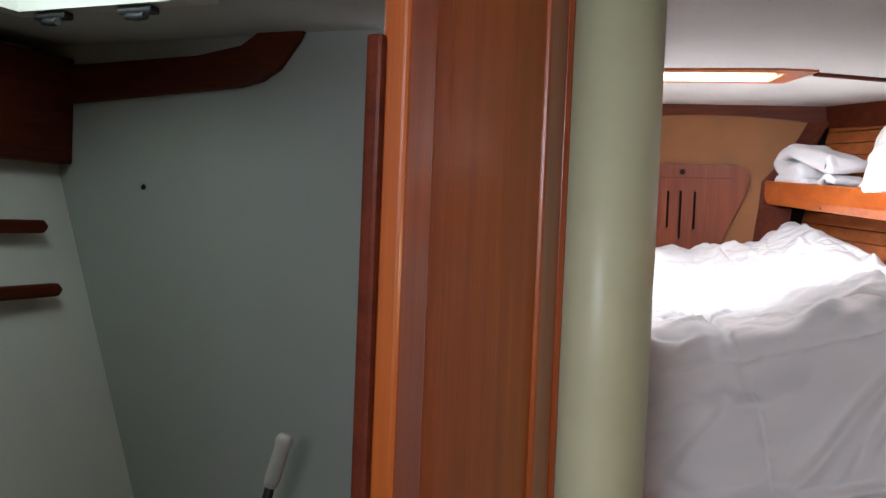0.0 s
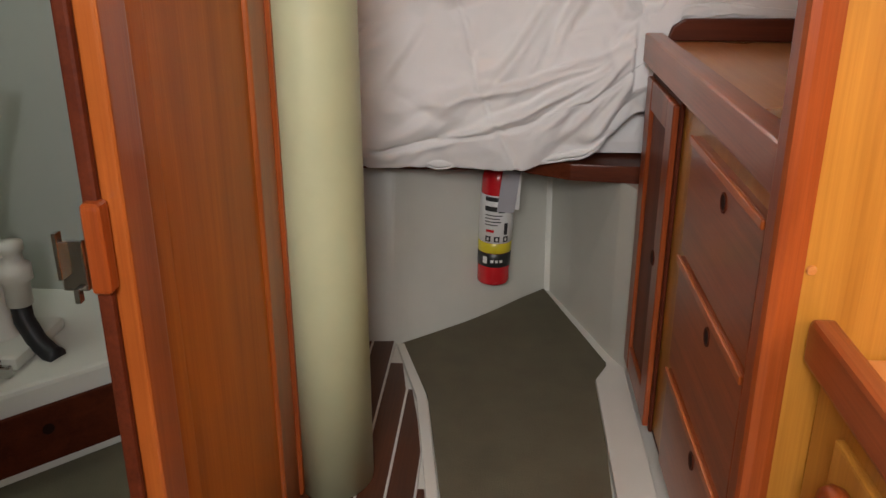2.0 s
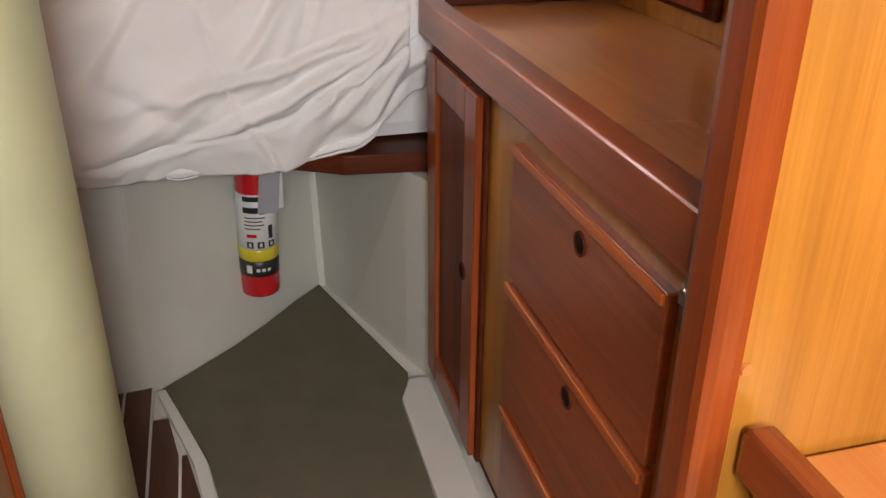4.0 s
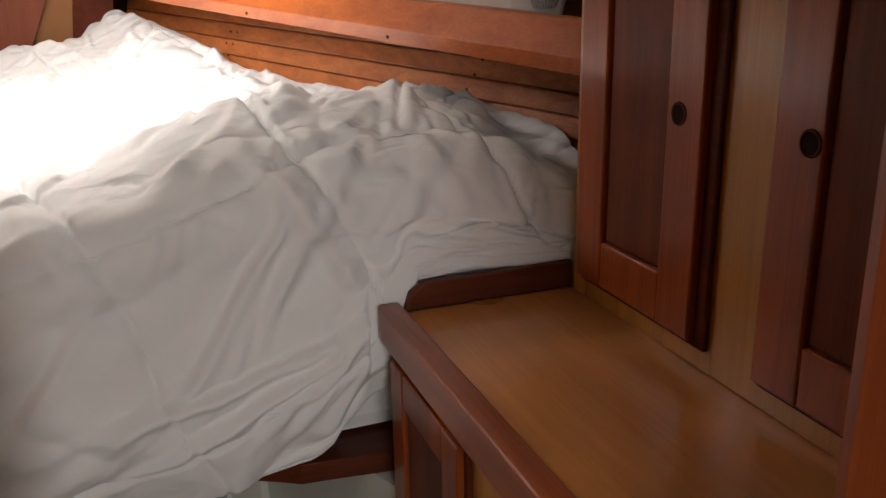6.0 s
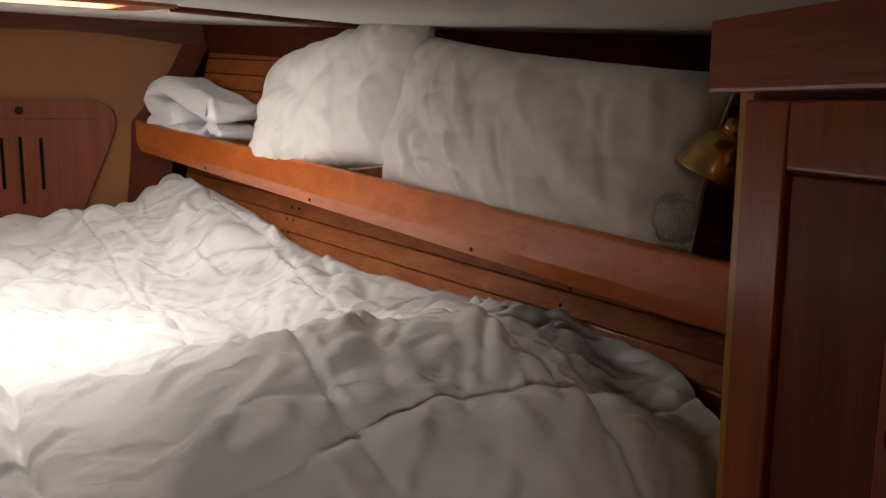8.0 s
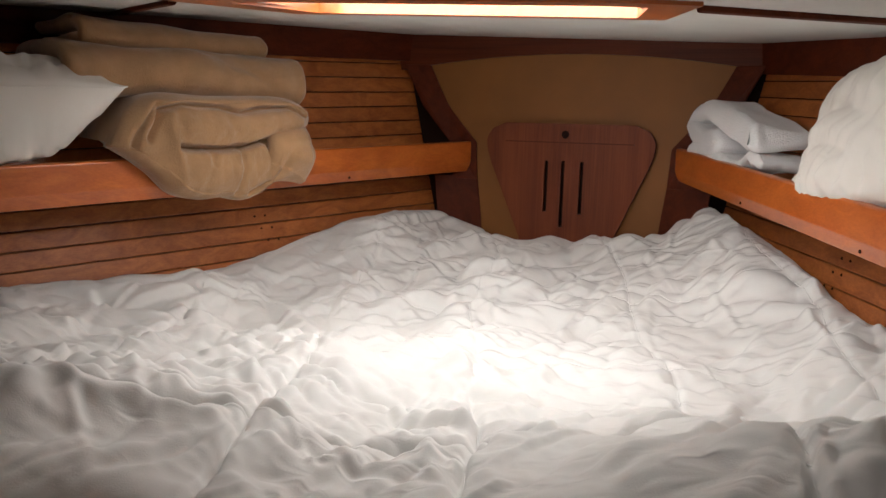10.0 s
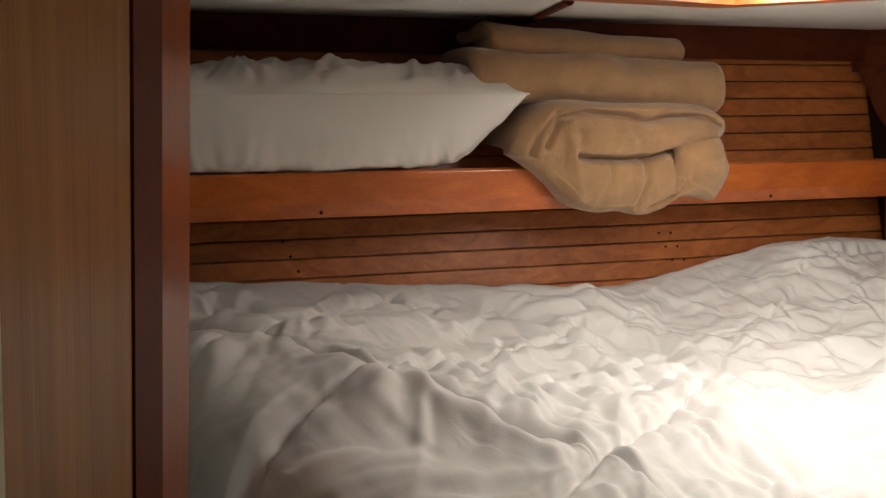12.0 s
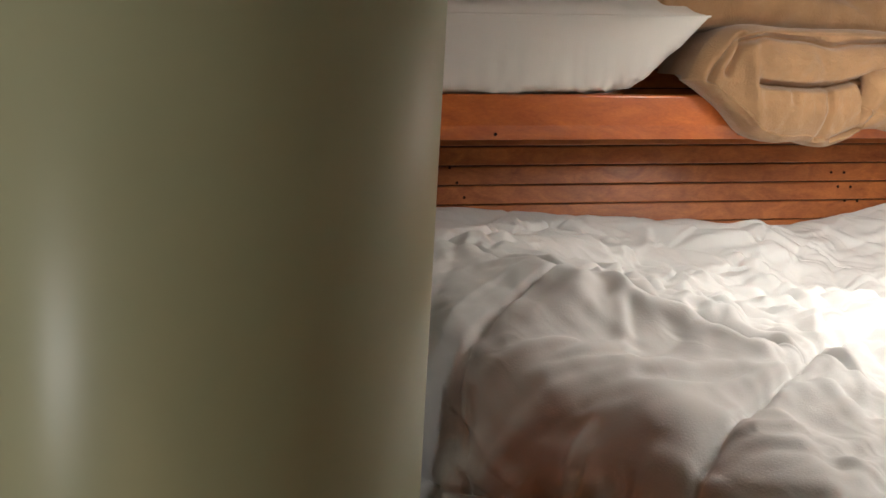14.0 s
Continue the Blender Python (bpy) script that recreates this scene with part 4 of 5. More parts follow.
    for _ in range(240):
        x0, a0, t, ln = -1.30 + 2.2 * rng.rand(), -0.05 + 1.75 * rng.rand(), math.pi * rng.rand(), 0.07 + 0.15 * rng.rand()
        lines.append((x0, a0, x0 + ln * math.cos(t), a0 + ln * math.sin(t), 0.005 + 0.006 * rng.rand(), 0.0025 + 0.003 * rng.rand()))
    w = creases(w, bx, ba, [(x0, a0, x1, a1, wd, am * 0.9) for x0, a0, x1, a1, wd, am in lines])
    # stitched seams, pinched in, with puckers beside them
    seams = []
    for q0, ang, per, off in ((X, 0.30, 0.36, 0.12), (A, -0.22, 0.46, 0.30)):
        other = A if q0 is X else X
        c = q0 + other * ang + 0.07 * gn(X * 2.5, A * 2.5, 41)
        d = (c + off) % per - per / 2
        pucker = np.exp(-np.abs(d) / 0.05) * ridged(other * 13 + d * 3, c * 4, 47, 2.0)
        soft = 1 - 0.75 * sstep(0.45, 0.85, A)
        w = w - 0.019 * soft * (1 - 0.55 * Hn) * np.exp(-((d / 0.0075) ** 2)) - 0.008 * soft * (1 - 0.4 * Hn) * np.exp(-((d / 0.030) ** 2)) + 0.010 * pucker + 0.010 * (np.cos(d / per * 2 * np.pi) * 0.5)
        seams.append((c + off, per, q0 is X))
    # gathered edge against the starboard lining
    g = sstep(0.58, 0.80, X) * sstep(0.05, 0.3, A) * (1 - sstep(0.8, 1.1, A))
    w = w + 0.014 * g * gn(X * 5, A * 24, 44) + 0.026 * g * puffs(X, A, 0.25, 3.0, 15.0, 45)
    rim = np.minimum(1, np.minimum(u / 0.07, (1 - u) / 0.02))[None, :]
    P = P + N * (w * (0.25 + 0.75 * rim))[..., None]
    P[:, :, 0] = np.minimum(P[:, :, 0], np.maximum(0.2, lining_x(P[:, :, 1], P[:, :, 2]) - 0.003))
    P[:, :, 1] = np.minimum(P[:, :, 1], 3.762)
    m = P[:, :, 0] > 0.50
    P[:, :, 1] = np.where(m & (P[:, :, 2] < 0.90), np.maximum(P[:, :, 1], 1.840), P[:, :, 1])
    t = thing("duvet", (XC, 2.4, 0.95), "rumpled white cotton duvet with stitched seams, unmade on the berth", "duvet")
    part("cover", sheet(P), COTTON, t, "", True)
    part("hem", tube([tuple(p) for p in P[5, ::4]], 0.004, 6), COTTON, t, "", True)
    for c, per, across in seams:
        for k in range(int(np.floor(c.min() / per)), int(np.ceil(c.max() / per)) + 1):
            goal = (k + 0.5) * per
            pts = []
            if across:
                for i in range(8, len(P), 4):
                    j = int(np.argmin(np.abs(c[i] - goal)))
                    if abs(c[i, j] - goal) < 0.006 and 3 < j < nx - 4:
                        pts.append(tuple(P[i, j]))
            else:
                for j in range(6, nx - 6, 4):
                    i = int(np.argmin(np.abs(c[:, j] - goal)))
                    if abs(c[i, j] - goal) < 0.006 and 8 < i < len(P) - 3:
                        pts.append(tuple(P[i, j]))
            if len(pts) > 12:
                part("seam", tube(pts, 0.0013, 5), COTTON, t, "", True)


build_duvet()


# ---- pillows, blankets, towel ----
def build_pillow(name, centre, ax, ay, az, length, depth, thick, seed, label, corner=0.05, rough=1.0, upper=0.5, floor=None):
    """Two puffed sheets that meet in a seam; ax, ay, az are its own directions."""
    n = 170
    prng = np.random.RandomState(seed)
    lines = []
    for _ in range(int(24 * rough)):
        x0, edge, ln = (prng.rand() - 0.5) * length * 0.95, prng.choice([-1, 1]), 0.07 + 0.13 * prng.rand()
        y0, t = edge * depth * 0.46, (prng.rand() - 0.5) * 1.1
        lines.append((x0, y0, x0 + ln * math.sin(t), y0 - edge * ln * math.cos(t), 0.008 + 0.010 * prng.rand(), 0.003 + 0.004 * prng.rand()))
    a, b = np.meshgrid(np.linspace(-1, 1, n), np.linspace(-1, 1, n))
    prof = ((1 - np.abs(a) ** 3.2) * (1 - np.abs(b) ** 3.0)) ** 0.55
    pinch = 1 - corner * (1 - b**2) * np.abs(a) ** 3
    pinch2 = 1 - corner * 1.6 * (1 - a**2) * np.abs(b) ** 3
    lx, ly = a * length / 2 * pinch, b * depth / 2 * pinch2
    A3, B3, C3 = (np.array(Vector(v).normalized()) for v in (ax, ay, az))
    c = np.array(centre)
    grids = []
    for sgn in (1, -1):
        w = wrinkle(lx * 1.6 + sgn * 3, ly * 1.6, seed) * 0.55 * rough + 0.006 * ridged(lx * 9, ly * 4, seed + 7) * rough
        # puckers running in from the seam
        rim = np.exp(-((1 - np.maximum(np.abs(a), np.abs(b))) / 0.25))
        w = w + 0.006 * rim * gn(lx * 11 + sgn, ly * 6, seed + 9) * rough + 0.007 * puffs(lx, ly, 1.3, 2.5, 16.0, seed + 13) * rough
        w = creases(w, lx + 0.008 * gn(lx * 12, ly * 12, seed), ly + 0.008 * gn(lx * 12, ly * 12, seed + 3), lines)
        h = sgn * (prof * thick * (upper if sgn > 0 else 1 - upper) + w * np.minimum(1, prof * 1.6))
        g = c + lx[..., None] * A3 + ly[..., None] * B3 + h[..., None] * C3
        if floor:
            low = np.array(floor(g[..., 1]))
            g[..., 2] = np.where(g[..., 2] < low + 0.03, low + 0.03 * np.exp((g[..., 2] - low - 0.03) / 0.03), g[..., 2])
        grids.append(g)
    bm = sheet(grids[0])
    bm2 = sheet(grids[1])
    me = bpy.data.meshes.new("tmp")
    bm2.to_mesh(me)
    bm2.free()
    bm.from_mesh(me)
    bpy.data.meshes.remove(me)
    bmesh.ops.remove_doubles(bm, verts=bm.verts, dist=0.0004)
    t = thing(name, tuple(c), label, "pillow", "pillows on the shelves")
    part("case", bm, LINEN, t, "", True)
    k = np.linspace(-1, 1, 40)
    ring = [(i, -1) for i in k] + [(1, i) for i in k[1:]] + [(i, 1) for i in k[::-1][1:]] + [(-1, i) for i in k[::-1][1:]]
    pts = []
    for aa, bb in ring:
        p1 = 1 - corner * (1 - bb**2) * abs(aa) ** 3
        p2 = 1 - corner * 1.6 * (1 - aa**2) * abs(bb) ** 3
        p = c + aa * length / 2 * p1 * A3 + bb * depth / 2 * p2 * B3
        if floor:
            low = float(floor(p[1]))
            p[2] = p[2] if p[2] > low + 0.03 else low + 0.03 * math.exp((p[2] - low - 0.03) / 0.03)
        pts.append(tuple(p))
    part("piping", tube(pts, 0.0022, 6), LINEN, t, "", True)
    return t


def on_side(s, o, z, left):
    return (*side(s, o, left), z)


rd3, rn3 = Vector((RD.x, RD.y, 0.055)), Vector((RN.x, RN.y, 0))
ld3, ln3 = Vector((-RD.x, RD.y, 0.055)), Vector((-RN.x, RN.y, 0))
up = Vector((0, 0, 1))
build_pillow("pillow", on_side(-0.03, 0.155, 1.494, True), ld3, ln3, up, 0.90, 0.44, 0.26, 5, "plump white pillow lying on the shelf beside tan blankets", 0.07, 1.0, 0.24, lambda y: 1.322 + 0.052 * (y - 2.08))
build_pillow("pillow", on_side(0.61, 0.112, 1.470, False), rd3 + up * -0.22, up + rn3 * 0.30, rn3 - up * 0.30, 0.66, 0.36, 0.175, 11, "white pillow propped on edge between shelf and headliner", 0.05, 0.9, 0.5, lambda y: fiddle_top(y) - 0.030)
build_pillow("pillow", on_side(-0.03, 0.116, 1.412, False), rd3 + up * 0.08, up + rn3 * 0.35, rn3 - up * 0.30, 0.76, 0.33, 0.19, 17, "white pillow propped on the shelf beside a brass lamp", 0.05, 0.9, 0.5, lambda y: fiddle_top(y) - 0.030)


def folded(pts, e0, e1, thick, place, seed, fuzz=0.006, slant=None, turn=None):
    """A thick cloth strip that follows a folded path (a, z) and runs from e0 to e1 across it; place(a, e, z) gives the world point."""
    c = smooth_path(pts)
    d = np.gradient(c, axis=0)
    d = d / (np.linalg.norm(d, axis=1, keepdims=True) + 1e-9)
    nrm = np.stack([-d[:, 1], d[:, 0]], 1)
    m = len(c)
    cap = [c[-1] + d[-1] * thick / 2 * math.sin(t) + nrm[-1] * thick / 2 * math.cos(t) for t in np.linspace(0.4, math.pi - 0.4, 5)]
    cap0 = [c[0] - d[0] * thick / 2 * math.sin(t) - nrm[0] * thick / 2 * math.cos(t) for t in np.linspace(0.4, math.pi - 0.4, 5)]
    loop = np.concatenate([c + nrm * thick / 2, cap, (c - nrm * thick / 2)[::-1], cap0])
    mid = np.concatenate([c, [c[-1]] * 5, c[::-1], [c[0]] * 5])
    ne = 56
    rng = np.random.RandomState(seed)
    span = float(np.sum(np.linalg.norm(np.diff(loop, axis=0), axis=1)))
    creases = [(rng.rand() * span, (rng.rand() - 0.5) * 1.1, 0.006 + 0.010 * rng.rand(), 0.004 + 0.9 * fuzz * rng.rand()) for _ in range(9)]
    rows = []
    arc = np.concatenate([[0], np.cumsum(np.linalg.norm(np.diff(loop, axis=0), axis=1))])
    ends = [math.sin(v) for v in (0.35, 0.7, 0.95, 1.2, 1.4)]
    turn = turn or min(thick * 0.45, (e1 - e0) * 0.3)
    for k in range(ne + 11):
        if k < 5:
            f, e = ends[k], 0.0
        elif k > ne + 5:
            f, e = ends[ne + 10 - k], 1.0
        else:
            f, e = 1.0, (k - 5) / ne
        back = turn * (1 - math.sqrt(1 - f * f))
        pos = e0 + back if e == 0.0 else e1 - back if e == 1.0 else e0 + turn + (e1 - e0 - 2 * turn) * e
        L = mid + (loop - mid) * f
        q = np.full(len(L), pos)
        w1, w2 = gn(arc * 6, q * 6, seed) * 1.5, gn(arc * 6, q * 6, seed + 1) * 1.5
        w3 = ridged(arc * 10 + w1, q * 12, seed + 2) - 0.4
        dent = np.zeros(len(L))
        for c0, c1, wd, am in creases:
            dent = dent - am * np.exp(-(((arc - c0 - c1 * (pos - e0)) / wd) ** 2))
        a = L[:, 0] + fuzz * (1.6 * w1 + w3) - dent * 0.8
        z = L[:, 1] + fuzz * 1.3 * w2 + dent * 0.6
        sl = (slant(arc / arc[-1]) if slant else 0.0)
        pos2 = pos + sl * e + 0.012 * gn(arc * 5, arc * 0 + e * 2, seed + 4) * (1 if e in (0.0, 1.0) else 0.3)
        rows.append(np.array([place(aa, ee, zz) for aa, ee, zz in zip(a, np.broadcast_to(pos2, a.shape), z)]))
    bm = sheet(np.array(rows), closed_u=True)
    bm.verts.ensure_lookup_table()
    nl = len(loop)
    # close the two ends across the strip's thickness
    for base in (0, (len(rows) - 1) * nl):
        for i in range(m - 1):
            bm.faces.new((bm.verts[base + i], bm.verts[base + i + 1], bm.verts[base + m + 5 + (m - 1 - i - 1)], bm.verts[base + m + 5 + (m - 1 - i)]))
    return bm


def port_place(o, s, z):
    return (*side(s, o, True), z)


def star_place(s, o, z):
    return (*side(s + 0.045, o - 0.008, False), z - 0.008)


B = "soft tan fleece blanket folded in a pile on the shelf"
solid("folded_blanket", folded([(0.26, 1.655), (0.10, 1.660), (0.045, 1.648), (0.06, 1.622), (0.24, 1.618)], 0.36, 0.845, 0.030, port_place, 51), FLEECE, B, "blanket", smooth=True, group="blanket pile")
solid("folded_blanket", folded([(0.26, 1.590), (0.06, 1.594), (0.000, 1.575), (0.02, 1.530), (0.25, 1.522)], 0.31, 0.930, 0.056, port_place, 57, 0.009), FLEECE, B, "blanket", smooth=True, group="blanket pile")


def front_place(s, e, z):
    """Lies on the shelf higher up and hangs before its front lower down; e runs from 0 in front to 1."""
    deep = 0.050 + 0.17 * float(sstep(1.375, 1.43, z))
    swell = 0.030 * math.sin(math.pi * min(1, max(0, (z - 1.28) / 0.24)))
    dent = 0.016 * float(gn(s * 11, z * 15, 71)) + 0.010 * float(ridged(s * 9 + z * 6, z * 13, 72, 2.0)) - 0.009 * float(ridged(s * 15, z * 7 - s * 5, 73, 2.5))
    return (*side(s - 0.035, -0.058 - (swell + dent) * (1 - e) + e * deep, True), z)


bundle = thing("folded_blanket", (-1.30, 2.85, 1.29), "thick tan fleece blanket folded over, drooping over the shelf's front", "blanket", "blanket pile")


def along(S, Z, line):
    """Distance from grid points to a polyline in the (s, z) plane."""
    best = np.full(S.shape, 9.0)
    for (ax, az), (bx, bz) in zip(line, line[1:]):
        dx, dz = bx - ax, bz - az
        t = np.clip(((S - ax) * dx + (Z - az) * dz) / (dx * dx + dz * dz), 0, 1)
        best = np.minimum(best, np.hypot(S - ax - t * dx, Z - az - t * dz))
    return best


def build_bundle():
    """The blanket's front: a padded face with rolls and sunken fold lines, closed towards the shelf."""
    edge = smooth_path([(0.43, 1.39), (0.465, 1.468), (0.53, 1.510), (0.66, 1.511), (0.84, 1.519), (0.915, 1.508), (0.960, 1.475), (0.945, 1.435), (0.925, 1.37), (0.875, 1.325), (0.835, 1.300), (0.765, 1.264), (0.70, 1.272), (0.637, 1.268), (0.575, 1.285), (0.525, 1.33), (0.475, 1.365), (0.43, 1.39)], 190)[:-1]
    mid = np.array([0.70, 1.395])
    rad = np.concatenate([np.linspace(0.02, 0.86, 54), 1 - 0.14 * (1 - np.linspace(0, 1, 14)) ** 2])
    S = mid[0] + rad[:, None] * (edge[:, 0] - mid[0])[None, :]
    Z = mid[1] + rad[:, None] * (edge[:, 1] - mid[1])[None, :]
    R = rad[:, None] * np.ones_like(S)
    S0, Z0 = S + 0.006 * gn(S * 20, Z * 20, 3), Z + 0.006 * gn(S * 20, Z * 20, 4)
    h = 0.052 * np.sqrt(np.clip(1 - R**5, 0, 1))
    for line, width, gain in (
        ([(0.60, 1.440), (0.75, 1.442), (0.90, 1.464)], 0.030, 0.020),
        ([(0.62, 1.335), (0.71, 1.326)], 0.042, 0.016),
        ([(0.49, 1.44), (0.52, 1.49), (0.66, 1.50), (0.84, 1.508), (0.93, 1.485)], 0.012, 0.014),
        ([(0.548, 1.465), (0.556, 1.42), (0.568, 1.37), (0.58, 1.305)], 0.014, 0.012),
        ([(0.80, 1.285), (0.84, 1.312)], 0.012, 0.012),
    ):
        h = h + gain * np.exp(-((along(S0, Z0, line) / width) ** 2))
    for line, width, depth in (
        ([(0.505, 1.41), (0.53, 1.472), (0.58, 1.487), (0.66, 1.485), (0.73, 1.474), (0.80, 1.488), (0.875, 1.491), (0.915, 1.476)], 0.0055, 0.026),
        ([(0.578, 1.391), (0.65, 1.388), (0.74, 1.393), (0.80, 1.412), (0.88, 1.428), (0.945, 1.436)], 0.0065, 0.034),
        ([(0.47, 1.39), (0.488, 1.445), (0.525, 1.485)], 0.006, 0.014),
        ([(0.737, 1.388), (0.742, 1.34), (0.728, 1.285)], 0.007, 0.014),
        ([(0.80, 1.408), (0.845, 1.37), (0.86, 1.325)], 0.006, 0.022),
        ([(0.855, 1.41), (0.895, 1.39), (0.905, 1.355)], 0.005, 0.014),
        ([(0.88, 1.415), (0.92, 1.40)], 0.005, 0.012),
        ([(0.845, 1.322), (0.795, 1.298), (0.765, 1.285)], 0.005, 0.016),
        ([(0.65, 1.385), (0.655, 1.35)], 0.006, 0.007),
        ([(0.69, 1.46), (0.715, 1.425)], 0.008, 0.006),
    ):
        h = h - depth * np.exp(-((along(S0, Z0, line) / width) ** 2))
    h = h + 0.007 * gn(S * 13, Z * 15, 71) + 0.005 * puffs(S, Z, 1.2, 2.0, 26.0, 73) + 0.0012 * gn(S * 90, Z * 90, 75)
    O = -0.030 - h
    back = [(S[-1], Z[-1], np.full(S.shape[1], v) + np.where(Z[-1] > 1.40, v * 5 + 0.15, 0.0)) for v in (-0.016, -0.003)]
    grid = [(S[i], Z[i], O[i]) for i in range(len(rad))] + back
    P = []
    for a, z, o in grid:
        x, y = RA.x + RD.x * (a - 0.038) + RN.x * o, RA.y + RD.y * (a - 0.038) + RN.y * o
        P.append(np.stack([2 * XC - x, y, z], 1))
    bm = sheet(np.array(P), closed_u=True)
    bm.verts.ensure_lookup_table()
    n = S.shape[1]
    bm.faces.new([bm.verts[i] for i in range(n)])
    bm.faces.new([bm.verts[(len(P) - 1) * n + i] for i in range(n)])
    part("front_fold", bm, FLEECE, bundle, "", True)
    part("inner_fold", folded([(0.90, 1.445), (0.72, 1.462), (0.57, 1.452), (0.53, 1.42), (0.57, 1.39), (0.80, 1.41)], 0.35, 0.98, 0.050, front_place, 64, 0.006, None, 0.20), FLEECE, bundle, "", True)


build_bundle()
solid("folded_blanket", folded([(0.16, 1.42), (0.0, 1.446), (-0.068, 1.430), (-0.086, 1.392), (-0.076, 1.350), (-0.056, 1.322), (-0.040, 1.334)], 0.77, 0.895, 0.046, port_place, 75, 0.013), FLEECE, "crumpled corner of a tan fleece blanket", "blanket", smooth=True, group="blanket pile")
solid("folded_towel", folded([(1.02, 1.46), (1.20, 1.50), (1.40, 1.530), (1.475, 1.500), (1.40, 1.458), (1.26, 1.450), (1.40, 1.438), (1.465, 1.420), (1.42, 1.396), (1.22, 1.392)], 0.012, 0.17, 0.055, star_place, 81, 0.012), TERRY, "white terry towel rolled loosely on the shelf", "towel", smooth=True)
solid("folded_cloth", folded([(1.00, 1.400), (1.06, 1.420), (1.13, 1.392), (1.22, 1.400), (1.30, 1.388), (1.38, 1.386), (1.455, 1.384)], 0.022, 0.15, 0.026, star_place, 87, 0.008), TERRY, "crumpled white cloth under the towel on the shelf", "cloth", smooth=True)


def build_bag():
    """Crumpled clear bag: a closed crinkled skin."""
    m, nt, b = nodes_of("clear_plastic_film")
    b.inputs["Base Color"].default_value = (0.80, 0.80, 0.78, 1)
    b.inputs["Roughness"].default_value = 0.22
    b.inputs["Transmission Weight"].default_value = 0.75
    b.inputs["IOR"].default_value = 1.15
    th, ph = np.meshgrid(np.linspace(0, 2 * np.pi, 60, endpoint=False), np.linspace(0.02, np.pi - 0.02, 40))
    r = 1 + 0.30 * gn(th * 1.2, ph * 2.0, 91) + 0.22 * (ridged(np.cos(th) * 2.5 + ph, np.sin(th) * 2.5 + ph * 2, 92, 1.2) - 0.5)
    x, y = side(-0.395, 0.040, False)
    z0 = fiddle_top(y) + 0.004
    z = np.maximum(z0, z0 + 0.030 + r * np.cos(ph) * 0.034)
    P = np.stack([x + r * np.sin(ph) * np.cos(th) * 0.024, y + r * np.sin(ph) * np.sin(th) * 0.034, z], 2)
    bm = sheet(P, closed_u=True)
    solid("plastic_bag", bm, m, "crumpled clear plastic bag on the shelf beside the pillow", "bag")


build_bag()


